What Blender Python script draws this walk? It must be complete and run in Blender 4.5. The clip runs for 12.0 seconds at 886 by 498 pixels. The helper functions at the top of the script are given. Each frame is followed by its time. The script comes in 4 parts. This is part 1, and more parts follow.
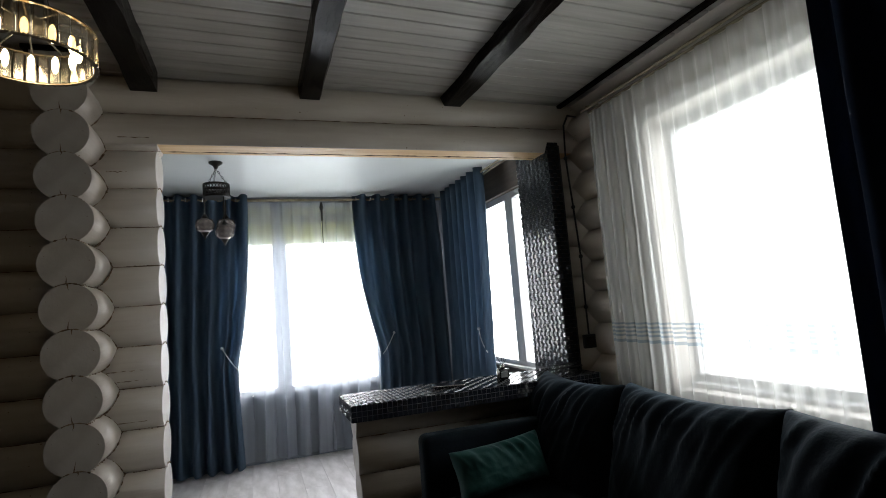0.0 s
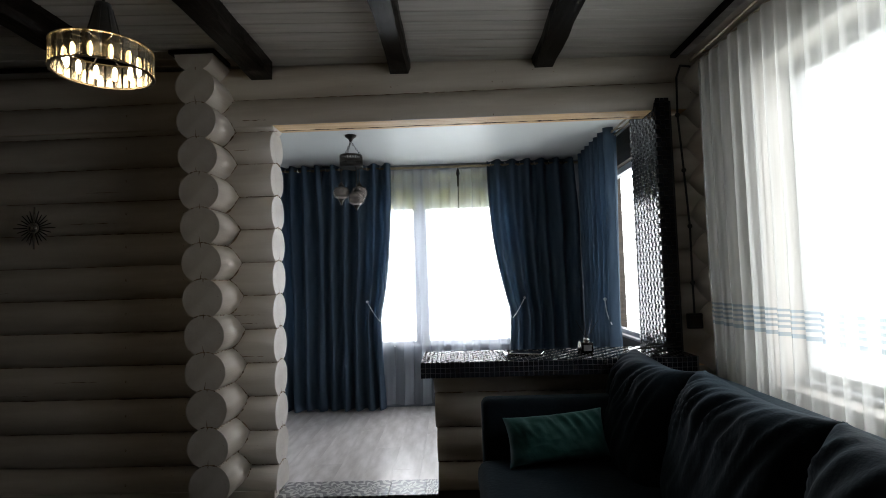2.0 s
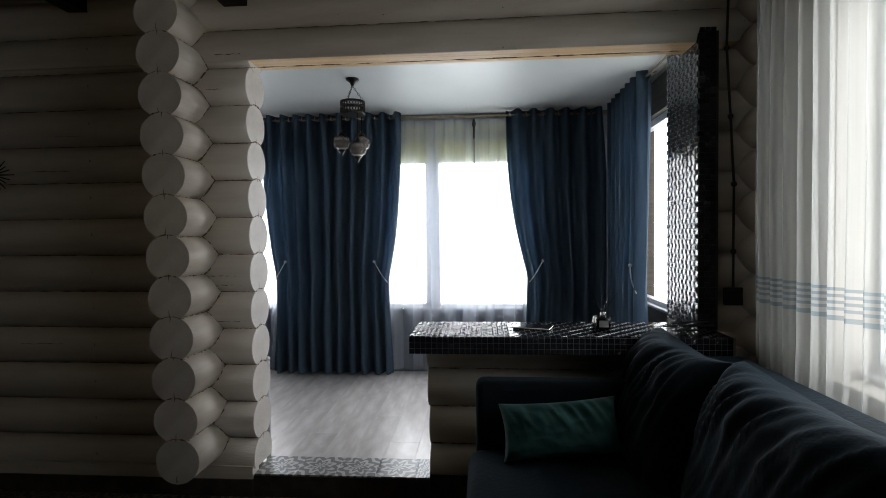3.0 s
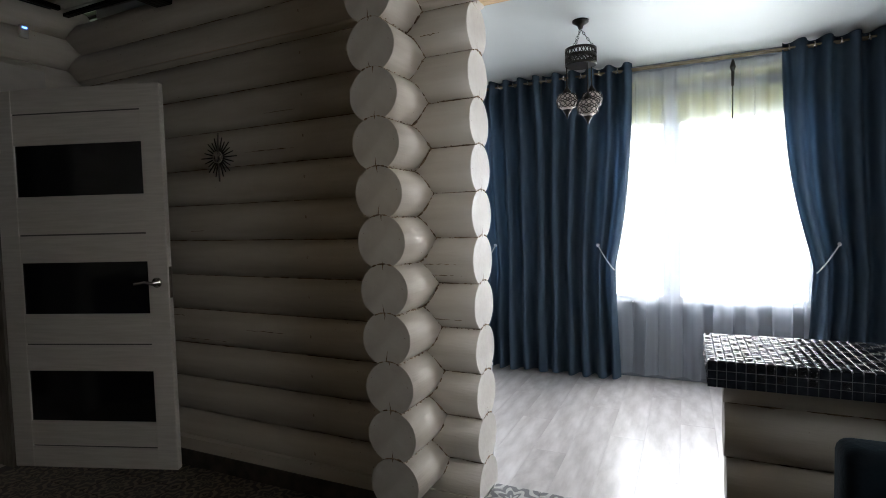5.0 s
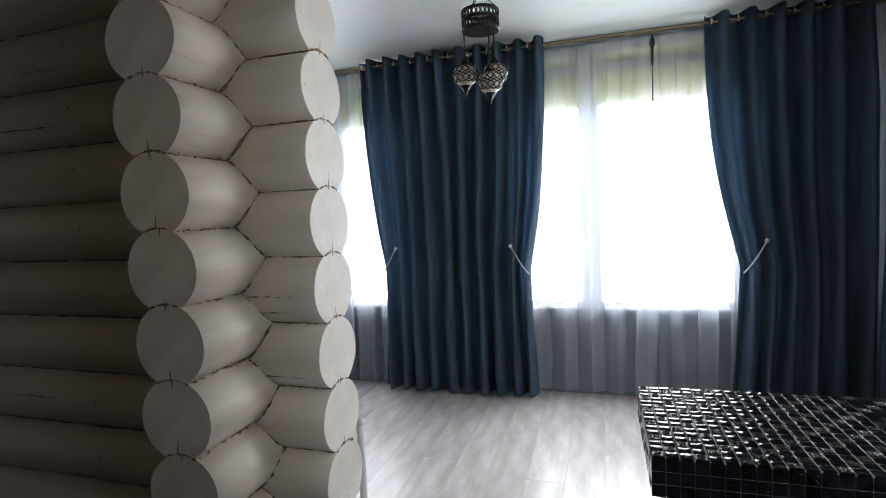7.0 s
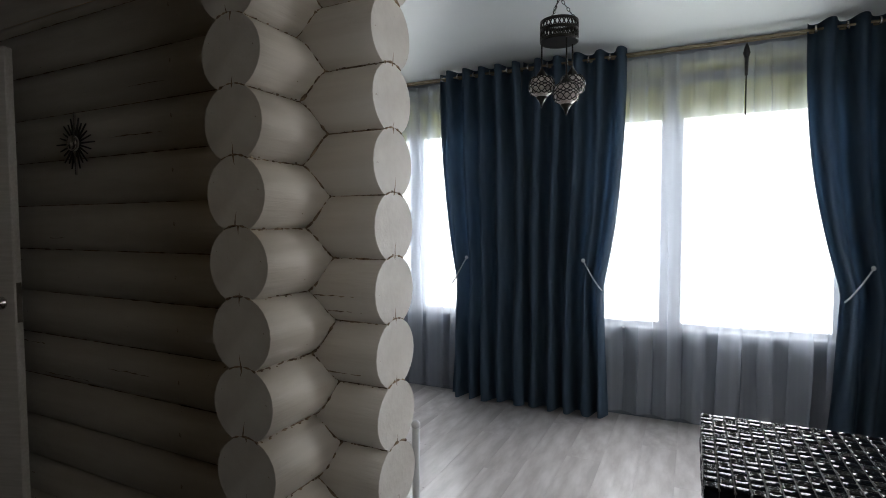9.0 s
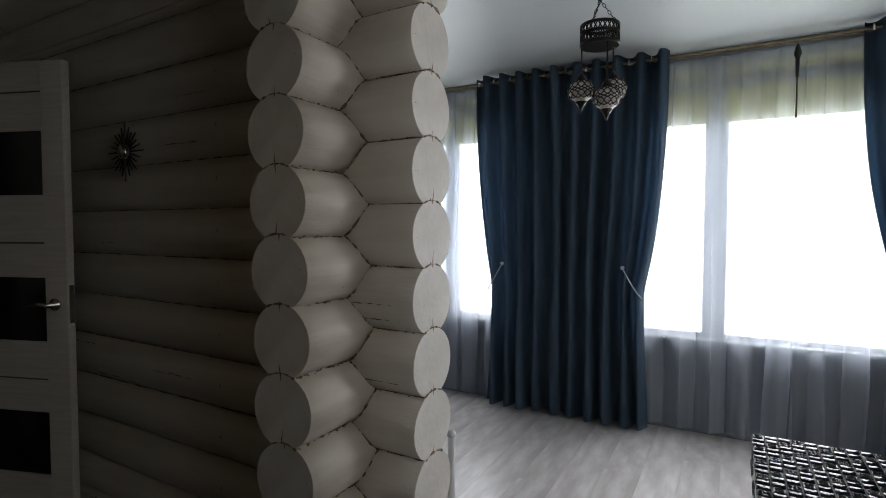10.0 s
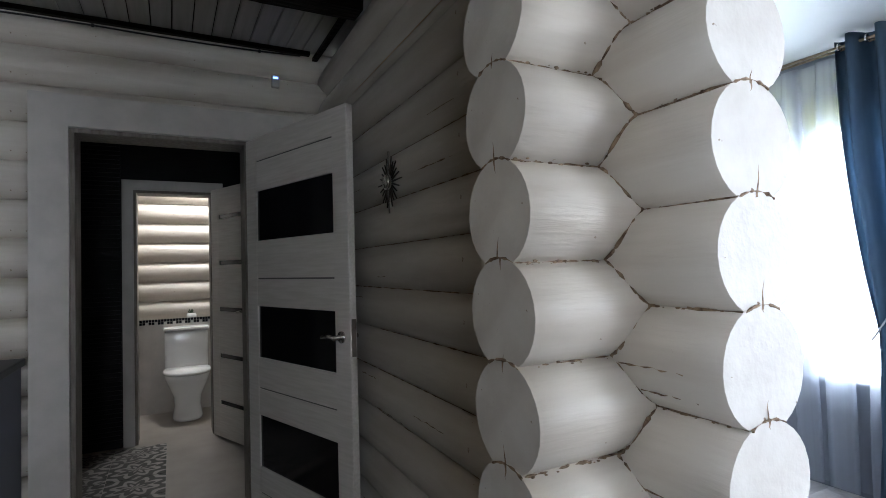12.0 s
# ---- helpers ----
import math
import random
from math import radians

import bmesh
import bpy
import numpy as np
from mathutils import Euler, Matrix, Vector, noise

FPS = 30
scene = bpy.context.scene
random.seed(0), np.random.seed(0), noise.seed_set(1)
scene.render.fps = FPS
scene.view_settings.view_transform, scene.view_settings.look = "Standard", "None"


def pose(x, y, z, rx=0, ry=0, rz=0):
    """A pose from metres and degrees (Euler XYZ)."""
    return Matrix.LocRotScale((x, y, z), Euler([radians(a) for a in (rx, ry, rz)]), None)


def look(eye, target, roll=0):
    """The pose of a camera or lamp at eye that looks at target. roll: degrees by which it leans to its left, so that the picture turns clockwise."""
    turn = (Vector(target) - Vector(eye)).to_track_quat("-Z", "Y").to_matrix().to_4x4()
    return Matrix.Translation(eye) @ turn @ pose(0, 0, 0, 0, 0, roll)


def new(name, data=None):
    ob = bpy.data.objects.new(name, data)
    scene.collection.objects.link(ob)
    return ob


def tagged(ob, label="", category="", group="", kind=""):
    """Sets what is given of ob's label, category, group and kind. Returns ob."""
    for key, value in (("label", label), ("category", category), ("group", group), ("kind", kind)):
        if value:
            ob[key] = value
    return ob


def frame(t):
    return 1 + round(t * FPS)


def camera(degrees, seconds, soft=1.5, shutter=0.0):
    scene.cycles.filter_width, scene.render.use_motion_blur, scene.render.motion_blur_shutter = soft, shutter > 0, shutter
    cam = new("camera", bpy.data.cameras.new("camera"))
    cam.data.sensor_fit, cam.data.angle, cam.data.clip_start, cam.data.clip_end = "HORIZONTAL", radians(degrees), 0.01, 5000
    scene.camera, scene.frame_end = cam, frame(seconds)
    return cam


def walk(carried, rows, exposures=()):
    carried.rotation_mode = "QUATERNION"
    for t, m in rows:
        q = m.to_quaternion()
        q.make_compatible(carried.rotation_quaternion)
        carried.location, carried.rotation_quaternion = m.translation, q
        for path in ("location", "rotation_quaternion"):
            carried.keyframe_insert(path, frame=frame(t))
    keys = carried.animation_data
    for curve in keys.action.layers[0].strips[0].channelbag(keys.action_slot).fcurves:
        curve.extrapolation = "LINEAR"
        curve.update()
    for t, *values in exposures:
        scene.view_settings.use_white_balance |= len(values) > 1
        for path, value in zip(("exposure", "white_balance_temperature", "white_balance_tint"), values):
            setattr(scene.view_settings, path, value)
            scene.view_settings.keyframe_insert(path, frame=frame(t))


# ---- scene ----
cam = camera(80.3, 12.0, soft=0.95)
PATH = [
    (0, (0.018, 0.019, 1.277), (0.694, 1.889, 1.488), -4.5),
    (0.5, (0.061, -0.12, 1.274), (0.59, 1.8, 1.465), -4.0),
    (1, (0.118, -0.215, 1.305), (0.464, 1.747, 1.482), -4.0),
    (1.5, (0.378, -0.209, 1.284), (0.427, 1.783, 1.453), -3.7),
    (2, (0.587, -0.119, 1.267), (0.55, 1.878, 1.375), -1.7),
    (2.5, (0.712, 0.082, 1.274), (0.66, 2.081, 1.28), -1.9),
    (3, (0.728, 0.253, 1.281), (0.581, 2.247, 1.231), -0.5),
    (3.5, (0.644, 0.387, 1.265), (0.215, 2.339, 1.195), 1.8),
    (3.7, (0.574, 0.445, 1.281), (0.014, 2.363, 1.193), 1.8),
    (5.3, (0.334, 0.968, 1.265), (-0.519, 2.773, 1.145), -1.5),
    (5.5, (0.318, 1.07, 1.276), (-0.539, 2.872, 1.138), -1.5),
    (6, (0.278, 1.255, 1.3), (-0.391, 3.134, 1.155), -3.0),
    (6.5, (0.314, 1.454, 1.299), (-0.281, 3.359, 1.169), -2.7),
    (6.7, (0.321, 1.498, 1.307), (-0.262, 3.405, 1.158), -2.5),
    (8.3, (0.395, 1.537, 1.301), (-0.272, 3.421, 1.219), -0.9),
    (8.5, (0.392, 1.533, 1.298), (-0.32, 3.4, 1.211), -0.5),
    (9, (0.386, 1.518, 1.3), (-0.473, 3.322, 1.203), -0.2),
    (9.5, (0.395, 1.513, 1.308), (-0.5, 3.299, 1.219), -0.6),
    (10, (0.368, 1.525, 1.314), (-0.605, 3.271, 1.231), 0.1),
    (10.5, (0.27, 1.535, 1.333), (-0.805, 3.221, 1.346), -0.2),
    (11, (0.135, 1.604, 1.345), (-1.29, 3.004, 1.439), -1.8),
    (11.5, (0.099, 1.733, 1.331), (-1.595, 2.788, 1.458), -2.1),
    (12, (0.122, 1.989, 1.284), (-1.652, 2.909, 1.349), -1.6),
]
walk(cam, [(t, look(eye, target, roll)) for t, eye, target, roll in PATH],
     [(0.0, 0.1, 6500, 10), (1.0, 0.0, 6500, 10), (3.7, -0.22, 6500, 10), (5.5, 0.84, 6450, 10), (6.5, 0.65, 6400, 10), (8.5, -0.12, 6560, 10), (9.5, -0.28, 6540, 10), (10.5, -0.3, 6540, 10), (11.0, 0.0, 6120, 10), (11.5, 0.98, 5940, 10), (12.0, 1.3, 5780, 10)])

# ---- plan, in metres ----
PITCH, LOG_R = 0.1845, 0.1028           # log courses
WALL_Y = 2.838                           # axis of the partition of logs at its jamb
JAMB_X = -0.40                           # left jamb of the wide opening
STUB_X, STUB_Y = -0.698, 2.529            # crossing logs: axis and sawn face
RIGHT_X = 1.985                          # axis of the right wall's logs
DOOR_X = -3.02                           # axis of the wall with the door
CEIL, VCEIL, VFLOOR = 2.485, 2.460, -0.05
HEAD = 2.145                             # underside of the opening's header
FAR_Y, VER_X, VER_L = 5.36, 2.06, -2.7   # veranda: far wall, side walls

# ---- world and lights ----
world = bpy.data.worlds.new("sky")
scene.world = world
world.use_nodes = True
wn = world.node_tree.nodes
sky = wn.new("ShaderNodeTexSky")
sky.sky_type, sky.sun_disc = "NISHITA", False
sky.sun_elevation, sky.sun_rotation = radians(48), radians(35)
world.node_tree.links.new(sky.outputs[0], wn["Background"].inputs[0])
wn["Background"].inputs[1].default_value = 0.15
sun = new("sun", bpy.data.lights.new("sun", "SUN"))
sun.data.energy, sun.data.angle, sun.data.color = 0.8, radians(20), (1, 0.96, 0.9)
sun.matrix_world = look((6, 10, 12), (0, 0, 0))


def window_light(name, m, w, h, power, color=(0.925, 0.962, 1.0)):
    ob = new(name, bpy.data.lights.new(name, "AREA"))
    ob.data.shape, ob.data.size, ob.data.size_y, ob.data.energy, ob.data.color = "RECTANGLE", w, h, power, color
    ob.matrix_world = m
    return ob


SKY = 36.0     # watts per square metre of window
window_light("daylight", look((0.485, FAR_Y + 0.16, 1.405), (0.485, 0, 1.405)), 1.47, 1.69, SKY * 2.48)
window_light("daylight", look((-1.785, FAR_Y + 0.16, 1.405), (-1.785, 0, 1.405)), 1.33, 1.69, SKY * 2.25)
window_light("daylight", look((VER_X + 0.16, 4.05, 1.45), (0, 4.05, 1.45)), 1.4, 1.5, SKY * 2.1 * 0.45)
window_light("daylight", look((RIGHT_X + 0.115, 1.4, 1.45), (0, 1.4, 1.45)), 1.4, 1.3, SKY * 1.82 * 0.25)


# ---- materials ----
def material(name, color, rough=0.6, metal=0.0, color2=None, scale=6.0, stretch=(1, 1, 1), detail=6.0, bump=0.0, bump_scale=40.0, amount=1.0,
             spread=(0.35, 0.65), island=0.0, spec=0.5, sheen=0.0, specks=None):
    m = bpy.data.materials.new(name)
    m.use_nodes = True
    n, l = m.node_tree.nodes, m.node_tree.links
    b = n["Principled BSDF"]
    b.inputs["Roughness"].default_value, b.inputs["Metallic"].default_value = rough, metal
    b.inputs["Specular IOR Level"].default_value, b.inputs["Sheen Weight"].default_value = spec, sheen
    b.inputs["Sheen Tint"].default_value = (0.35, 0.50, 0.62, 1)
    b.inputs["Base Color"].default_value = (*color, 1)
    co = n.new("ShaderNodeTexCoord")
    mp = n.new("ShaderNodeMapping")
    mp.inputs["Scale"].default_value = stretch
    l.new(co.outputs["Object"], mp.inputs[0])
    last = None
    if color2:
        t = n.new("ShaderNodeTexNoise")
        t.inputs["Scale"].default_value, t.inputs["Detail"].default_value = scale, detail
        l.new(mp.outputs[0], t.inputs["Vector"])
        r = n.new("ShaderNodeValToRGB")
        r.color_ramp.elements[0].position, r.color_ramp.elements[1].position = spread
        r.color_ramp.elements[0].color, r.color_ramp.elements[1].color = (*color, 1), (*color2, 1)
        l.new(t.outputs["Fac"], r.inputs[0])
        last = r.outputs[0]
        if island:
            oi = n.new("ShaderNodeObjectInfo")
            hs = n.new("ShaderNodeHueSaturation")
            ma = n.new("ShaderNodeMapRange")
            ma.inputs["To Min"].default_value, ma.inputs["To Max"].default_value = 1 - island, 1 + island
            l.new(oi.outputs["Random"], ma.inputs[0])
            l.new(ma.outputs[0], hs.inputs["Value"])
            l.new(last, hs.inputs["Color"])
            last = hs.outputs[0]
        if specks:
            t3 = n.new("ShaderNodeTexNoise")
            t3.inputs["Scale"].default_value, t3.inputs["Detail"].default_value = 42, 3
            l.new(co.outputs["Object"], t3.inputs["Vector"])
            mk = n.new("ShaderNodeMapRange")
            mk.inputs["From Min"].default_value, mk.inputs["From Max"].default_value = 0.725, 0.76
            l.new(t3.outputs["Fac"], mk.inputs[0])
            mx = n.new("ShaderNodeMix")
            mx.data_type = "RGBA"
            mx.inputs[7].default_value = (*specks, 1)
            l.new(mk.outputs[0], mx.inputs[0])
            l.new(last, mx.inputs[6])
            last = mx.outputs[2]
        l.new(last, b.inputs["Base Color"])
    if bump:
        t2 = n.new("ShaderNodeTexNoise")
        t2.inputs["Scale"].default_value, t2.inputs["Detail"].default_value = bump_scale, 5
        l.new(mp.outputs[0], t2.inputs["Vector"])
        bp = n.new("ShaderNodeBump")
        bp.inputs["Strength"].default_value, bp.inputs["Distance"].default_value = bump, 0.01
        l.new(t2.outputs["Fac"], bp.inputs["Height"])
        l.new(bp.outputs[0], b.inputs["Normal"])
    return m


LOG = material("painted_log", (0.460, 0.408, 0.346), 0.38, color2=(0.555, 0.508, 0.447), scale=3.0, stretch=(0.6, 5, 5), bump=0.18, bump_scale=18, island=0.07, specks=(0.22, 0.16, 0.11))
LOG_END = material("painted_log_end", (0.435, 0.402, 0.365), 0.6, color2=(0.53, 0.503, 0.465), scale=9.0, bump=0.15, bump_scale=60, island=0.04, specks=(0.16, 0.11, 0.07))
BARE = material("bare_pine", (0.55, 0.34, 0.15), 0.6, color2=(0.70, 0.49, 0.26), scale=4, stretch=(0.6, 9, 9), bump=0.2)
CRACK = material("crack", (0.085, 0.05, 0.028), 0.9, color2=(0.30, 0.215, 0.14), scale=60)
BEAM = material("stained_beam", (0.004, 0.003, 0.0022), 0.26, color2=(0.008, 0.0055, 0.004), scale=7, stretch=(6, 0.8, 6), bump=0.45, bump_scale=7, spec=0.07)
PLANK = material("ceiling_plank", (0.36, 0.34, 0.31), 0.45, color2=(0.45, 0.43, 0.40), scale=4, stretch=(0.5, 8, 8), bump=0.08)
WHITE = material("white_paint", (0.42, 0.388, 0.350), 0.5, color2=(0.48, 0.445, 0.405), scale=8, bump=0.03)
STRETCH = material("stretch_ceiling", (0.50, 0.525, 0.515), 0.42, color2=(0.54, 0.56, 0.555), scale=1.5)
DOORW = material("door_film", (0.55, 0.505, 0.455), 0.5, color2=(0.63, 0.585, 0.535), scale=5, stretch=(1.2, 20, 20), bump=0.05)
BLACKGLASS = material("black_glass", (0.006, 0.006, 0.007), 0.12, color2=(0.009, 0.009, 0.010), scale=3)
# brownish lining, its colour darkened to hold the shadow band behind the casing
LINING = material("shaded_taupe_lining", (0.13, 0.11, 0.09), 0.6, color2=(0.20, 0.175, 0.15), scale=8, stretch=(6, 6, 1), bump=0.1)
GROOVE = material("groove", (0.09, 0.08, 0.075), 0.5)
STEEL = material("steel", (0.62, 0.60, 0.57), 0.25, 1.0, color2=(0.70, 0.68, 0.65), scale=20)
BRONZE = material("aged_bronze", (0.16, 0.13, 0.085), 0.38, 0.9, color2=(0.24, 0.20, 0.14), scale=15)
DARKMETAL = material("dark_metal", (0.022, 0.019, 0.017), 0.4, 0.7, color2=(0.05, 0.042, 0.036), scale=15)
BLACK = material("black_plastic", (0.012, 0.012, 0.013), 0.45, color2=(0.02, 0.02, 0.02), scale=30)
BLUE = material("blue_curtain", (0.064, 0.100, 0.144), 0.8, color2=(0.080, 0.123, 0.172), scale=5, stretch=(3, 3, 0.6), bump=0.15, bump_scale=300, spec=0.25)
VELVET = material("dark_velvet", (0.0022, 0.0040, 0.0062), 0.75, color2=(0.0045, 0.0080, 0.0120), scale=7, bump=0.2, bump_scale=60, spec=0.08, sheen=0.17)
GREEN = material("green_velvet", (0.009, 0.045, 0.040), 0.65, color2=(0.018, 0.080, 0.070), scale=9, bump=0.2, bump_scale=50, spec=0.2, sheen=0.2)
FRAME = material("window_frame", (0.40, 0.41, 0.43), 0.4, color2=(0.5, 0.5, 0.5), scale=9)
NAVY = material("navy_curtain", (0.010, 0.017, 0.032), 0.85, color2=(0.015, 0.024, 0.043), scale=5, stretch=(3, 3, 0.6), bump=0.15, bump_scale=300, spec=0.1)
DARKTILE = material("dark_stone", (0.018, 0.014, 0.011), 0.5, color2=(0.06, 0.047, 0.036), scale=14, bump=0.1)
DARKGROUT = material("dark_grout", (0.02, 0.02, 0.022), 0.7, color2=(0.03, 0.03, 0.032), scale=30)
GROUT = material("grout", (0.17, 0.17, 0.17), 0.8, color2=(0.24, 0.24, 0.24), scale=30)
MOSAIC = material("black_mosaic", (0.004, 0.005, 0.007), 0.07, color2=(0.012, 0.014, 0.018), scale=60, bump=0.03, bump_scale=45, island=0.5, spec=0.05)
MOSAIC_UP = material("satin_black_mosaic", (0.006, 0.009, 0.013), 0.12, color2=(0.014, 0.020, 0.028), scale=60, bump=0.08, bump_scale=60, spec=0.30)
WAVY_UP = material("satin_embossed_mosaic", (0.006, 0.009, 0.012), 0.10, color2=(0.012, 0.016, 0.022), scale=60, spec=0.7)
EMBOSS = material("embossed_tile_base", (0.004, 0.004, 0.005), 0.3, color2=(0.009, 0.009, 0.011), scale=60, spec=0.08)
WAVY = material("embossed_black_mosaic", (0.005, 0.005, 0.006), 0.05, color2=(0.010, 0.010, 0.012), scale=60, spec=0.75)
CERAMIC = material("ceramic", (0.75, 0.74, 0.72), 0.15, color2=(0.78, 0.77, 0.75), scale=3)
TILEBLACK = material("black_wall_tile", (0.003, 0.003, 0.0035), 0.5, color2=(0.006, 0.006, 0.007), scale=6, stretch=(1, 1, 12), bump=0.1, spec=0.15)
BEIGE = material("beige_floor", (0.28, 0.25, 0.215), 0.4, color2=(0.34, 0.305, 0.265), scale=4)
PALE = material("pale_laminate", (0.38, 0.352, 0.343), 0.30, color2=(0.57, 0.540, 0.532), scale=3.4, stretch=(4, 0.9, 1), bump=0.05, island=0.06)


def ornament(name, dark, light, size, rough):
    """Patchwork tiles: rings and petals drawn round the middle of each tile."""
    m = bpy.data.materials.new(name)
    m.use_nodes = True
    n, l = m.node_tree.nodes, m.node_tree.links
    b = n["Principled BSDF"]
    b.inputs["Roughness"].default_value = rough
    co = n.new("ShaderNodeTexCoord")

    def math(op, a, c=None):
        k = n.new("ShaderNodeMath")
        k.operation = op
        for i, v in enumerate((a, c)):
            if v is None:
                continue
            if isinstance(v, (int, float)):
                k.inputs[i].default_value = v
            else:
                l.new(v, k.inputs[i])
        return k.outputs[0]
    s = n.new("ShaderNodeSeparateXYZ")
    l.new(co.outputs["Object"], s.inputs[0])
    u = math("SUBTRACT", math("FRACT", math("DIVIDE", s.outputs[0], size)), 0.5)
    v = math("SUBTRACT", math("FRACT", math("DIVIDE", s.outputs[1], size)), 0.5)
    rad = math("SQRT", math("ADD", math("MULTIPLY", u, u), math("MULTIPLY", v, v)))
    ang = math("ARCTAN2", v, u)
    oi = n.new("ShaderNodeObjectInfo")
    pet = math("COSINE", math("MULTIPLY", ang, 8.0))
    wav = math("SINE", math("ADD", math("MULTIPLY", rad, math("ADD", 22.0, math("MULTIPLY", oi.outputs["Random"], 12.0))), math("MULTIPLY", pet, 1.9)))
    w2 = math("SINE", math("MULTIPLY", math("MULTIPLY", u, v), 70.0))
    sm = math("ADD", wav, math("MULTIPLY", w2, 0.7))
    r = n.new("ShaderNodeValToRGB")
    r.color_ramp.elements[0].position, r.color_ramp.elements[1].position = 0.44, 0.56
    r.color_ramp.elements[0].color, r.color_ramp.elements[1].color = (*dark, 1), (*light, 1)
    l.new(math("ADD", math("MULTIPLY", sm, 0.25), 0.45), r.inputs[0])
    no = n.new("ShaderNodeTexNoise")
    no.inputs["Scale"].default_value = 40
    mx = n.new("ShaderNodeMixRGB")
    mx.blend_type = "MULTIPLY"
    mx.inputs[0].default_value = 0.5
    l.new(r.outputs[0], mx.inputs[1])
    l.new(no.outputs["Fac"], mx.inputs[2])
    l.new(mx.outputs[0], b.inputs["Base Color"])
    return m


TILE_DARK = ornament("dark_ornament_tile", (0.022, 0.017, 0.013), (0.21, 0.165, 0.125), 0.2, 0.35)
TILE_HALL = ornament("corridor_ornament_tile", (0.05, 0.046, 0.042), (0.42, 0.40, 0.37), 0.333, 0.35)
TILE_LIGHT = ornament("pale_ornament_tile", (0.16, 0.16, 0.17), (0.55, 0.54, 0.52), 0.2, 0.35)


def sheer(name, color, through_it, back=0.5, pleat=0.05):
    m = bpy.data.materials.new(name)
    m.use_nodes = True
    n, l = m.node_tree.nodes, m.node_tree.links
    out = n["Material Output"]
    n.remove(n["Principled BSDF"])
    d, t, tr = n.new("ShaderNodeBsdfDiffuse"), n.new("ShaderNodeBsdfTranslucent"), n.new("ShaderNodeBsdfTransparent")
    d.inputs[0].default_value = t.inputs[0].default_value = (*color, 1)
    a, c = n.new("ShaderNodeMixShader"), n.new("ShaderNodeMixShader")
    a.inputs[0].default_value, c.inputs[0].default_value = back, through_it
    l.new(d.outputs[0], a.inputs[1]), l.new(t.outputs[0], a.inputs[2])
    no, mp = n.new("ShaderNodeTexNoise"), n.new("ShaderNodeMapping")
    no.inputs["Scale"].default_value, no.inputs["Detail"].default_value = 1.0, 3.0
    mp.inputs["Scale"].default_value = (26, 6, 0.35)
    mr = n.new("ShaderNodeMapRange")
    mr.inputs["From Min"].default_value, mr.inputs["From Max"].default_value = 0.3, 0.7
    mr.inputs["To Min"].default_value, mr.inputs["To Max"].default_value = max(0.0, through_it - pleat), through_it + pleat * (through_it > 0)
    co = n.new("ShaderNodeTexCoord")
    l.new(co.outputs["Object"], mp.inputs[0])
    l.new(mp.outputs[0], no.inputs["Vector"])
    l.new(no.outputs["Fac"], mr.inputs[0]), l.new(mr.outputs[0], c.inputs[0])
    l.new(a.outputs[0], c.inputs[1]), l.new(tr.outputs[0], c.inputs[2]), l.new(c.outputs[0], out.inputs[0])
    return m


SHEER = sheer("white_voile", (0.50, 0.535, 0.60), 0.58, 0.45, 0.03)
SHEER_ROOM = sheer("cream_voile", (0.67, 0.675, 0.65), 0.55, 0.55, 0.10)
STRIPE = sheer("blue_stripe_voile", (0.31, 0.37, 0.41), 0.46, 0.45)
BLINDT = sheer("roller_blind_cloth", (0.66, 0.65, 0.36), 0.0, 0.105)


def pane_material():
    m = bpy.data.materials.new("window_glass")
    m.use_nodes = True
    n, l = m.node_tree.nodes, m.node_tree.links
    n.remove(n["Principled BSDF"])
    tr, gl, mx = n.new("ShaderNodeBsdfTransparent"), n.new("ShaderNodeBsdfGlossy"), n.new("ShaderNodeMixShader")
    mx.inputs[0].default_value = 0.05
    gl.inputs["Roughness"].default_value = 0.02
    l.new(tr.outputs[0], mx.inputs[1]), l.new(gl.outputs[0], mx.inputs[2])
    l.new(mx.outputs[0], n["Material Output"].inputs[0])
    return m


GLASS = pane_material()


def crystal_material(name, tint, gloss):
    m = bpy.data.materials.new(name)
    m.use_nodes = True
    n, l = m.node_tree.nodes, m.node_tree.links
    n.remove(n["Principled BSDF"])
    tr, gl, mx = n.new("ShaderNodeBsdfTransparent"), n.new("ShaderNodeBsdfGlossy"), n.new("ShaderNodeMixShader")
    tr.inputs[0].default_value = (*tint, 1)
    gl.inputs["Roughness"].default_value, mx.inputs[0].default_value = 0.2, gloss
    l.new(tr.outputs[0], mx.inputs[1]), l.new(gl.outputs[0], mx.inputs[2]), l.new(mx.outputs[0], n["Material Output"].inputs[0])
    return m


CRYSTAL = crystal_material("clear_crystal", (0.88, 0.82, 0.70), 0.42)
SMOKY = crystal_material("smoky_crystal", (0.60, 0.53, 0.41), 0.34)
DARKWOOD = material("dark_wood", (0.05, 0.038, 0.030), 0.5, color2=(0.085, 0.065, 0.050), scale=5, stretch=(1, 1, 8), bump=0.2)


def glow(name, color, strength):
    m = bpy.data.materials.new(name)
    m.use_nodes = True
    b = m.node_tree.nodes["Principled BSDF"]
    b.inputs["Emission Color"].default_value, b.inputs["Emission Strength"].default_value = (*color, 1), strength
    return m


BULB = glow("lit_bulb", (1.0, 0.80, 0.46), 16.0)
SKYGLOW = glow("overcast_glow", (0.97, 0.98, 1.0), 3.6)
LED = glow("blue_led", (0.1, 0.25, 1.0), 4.0)


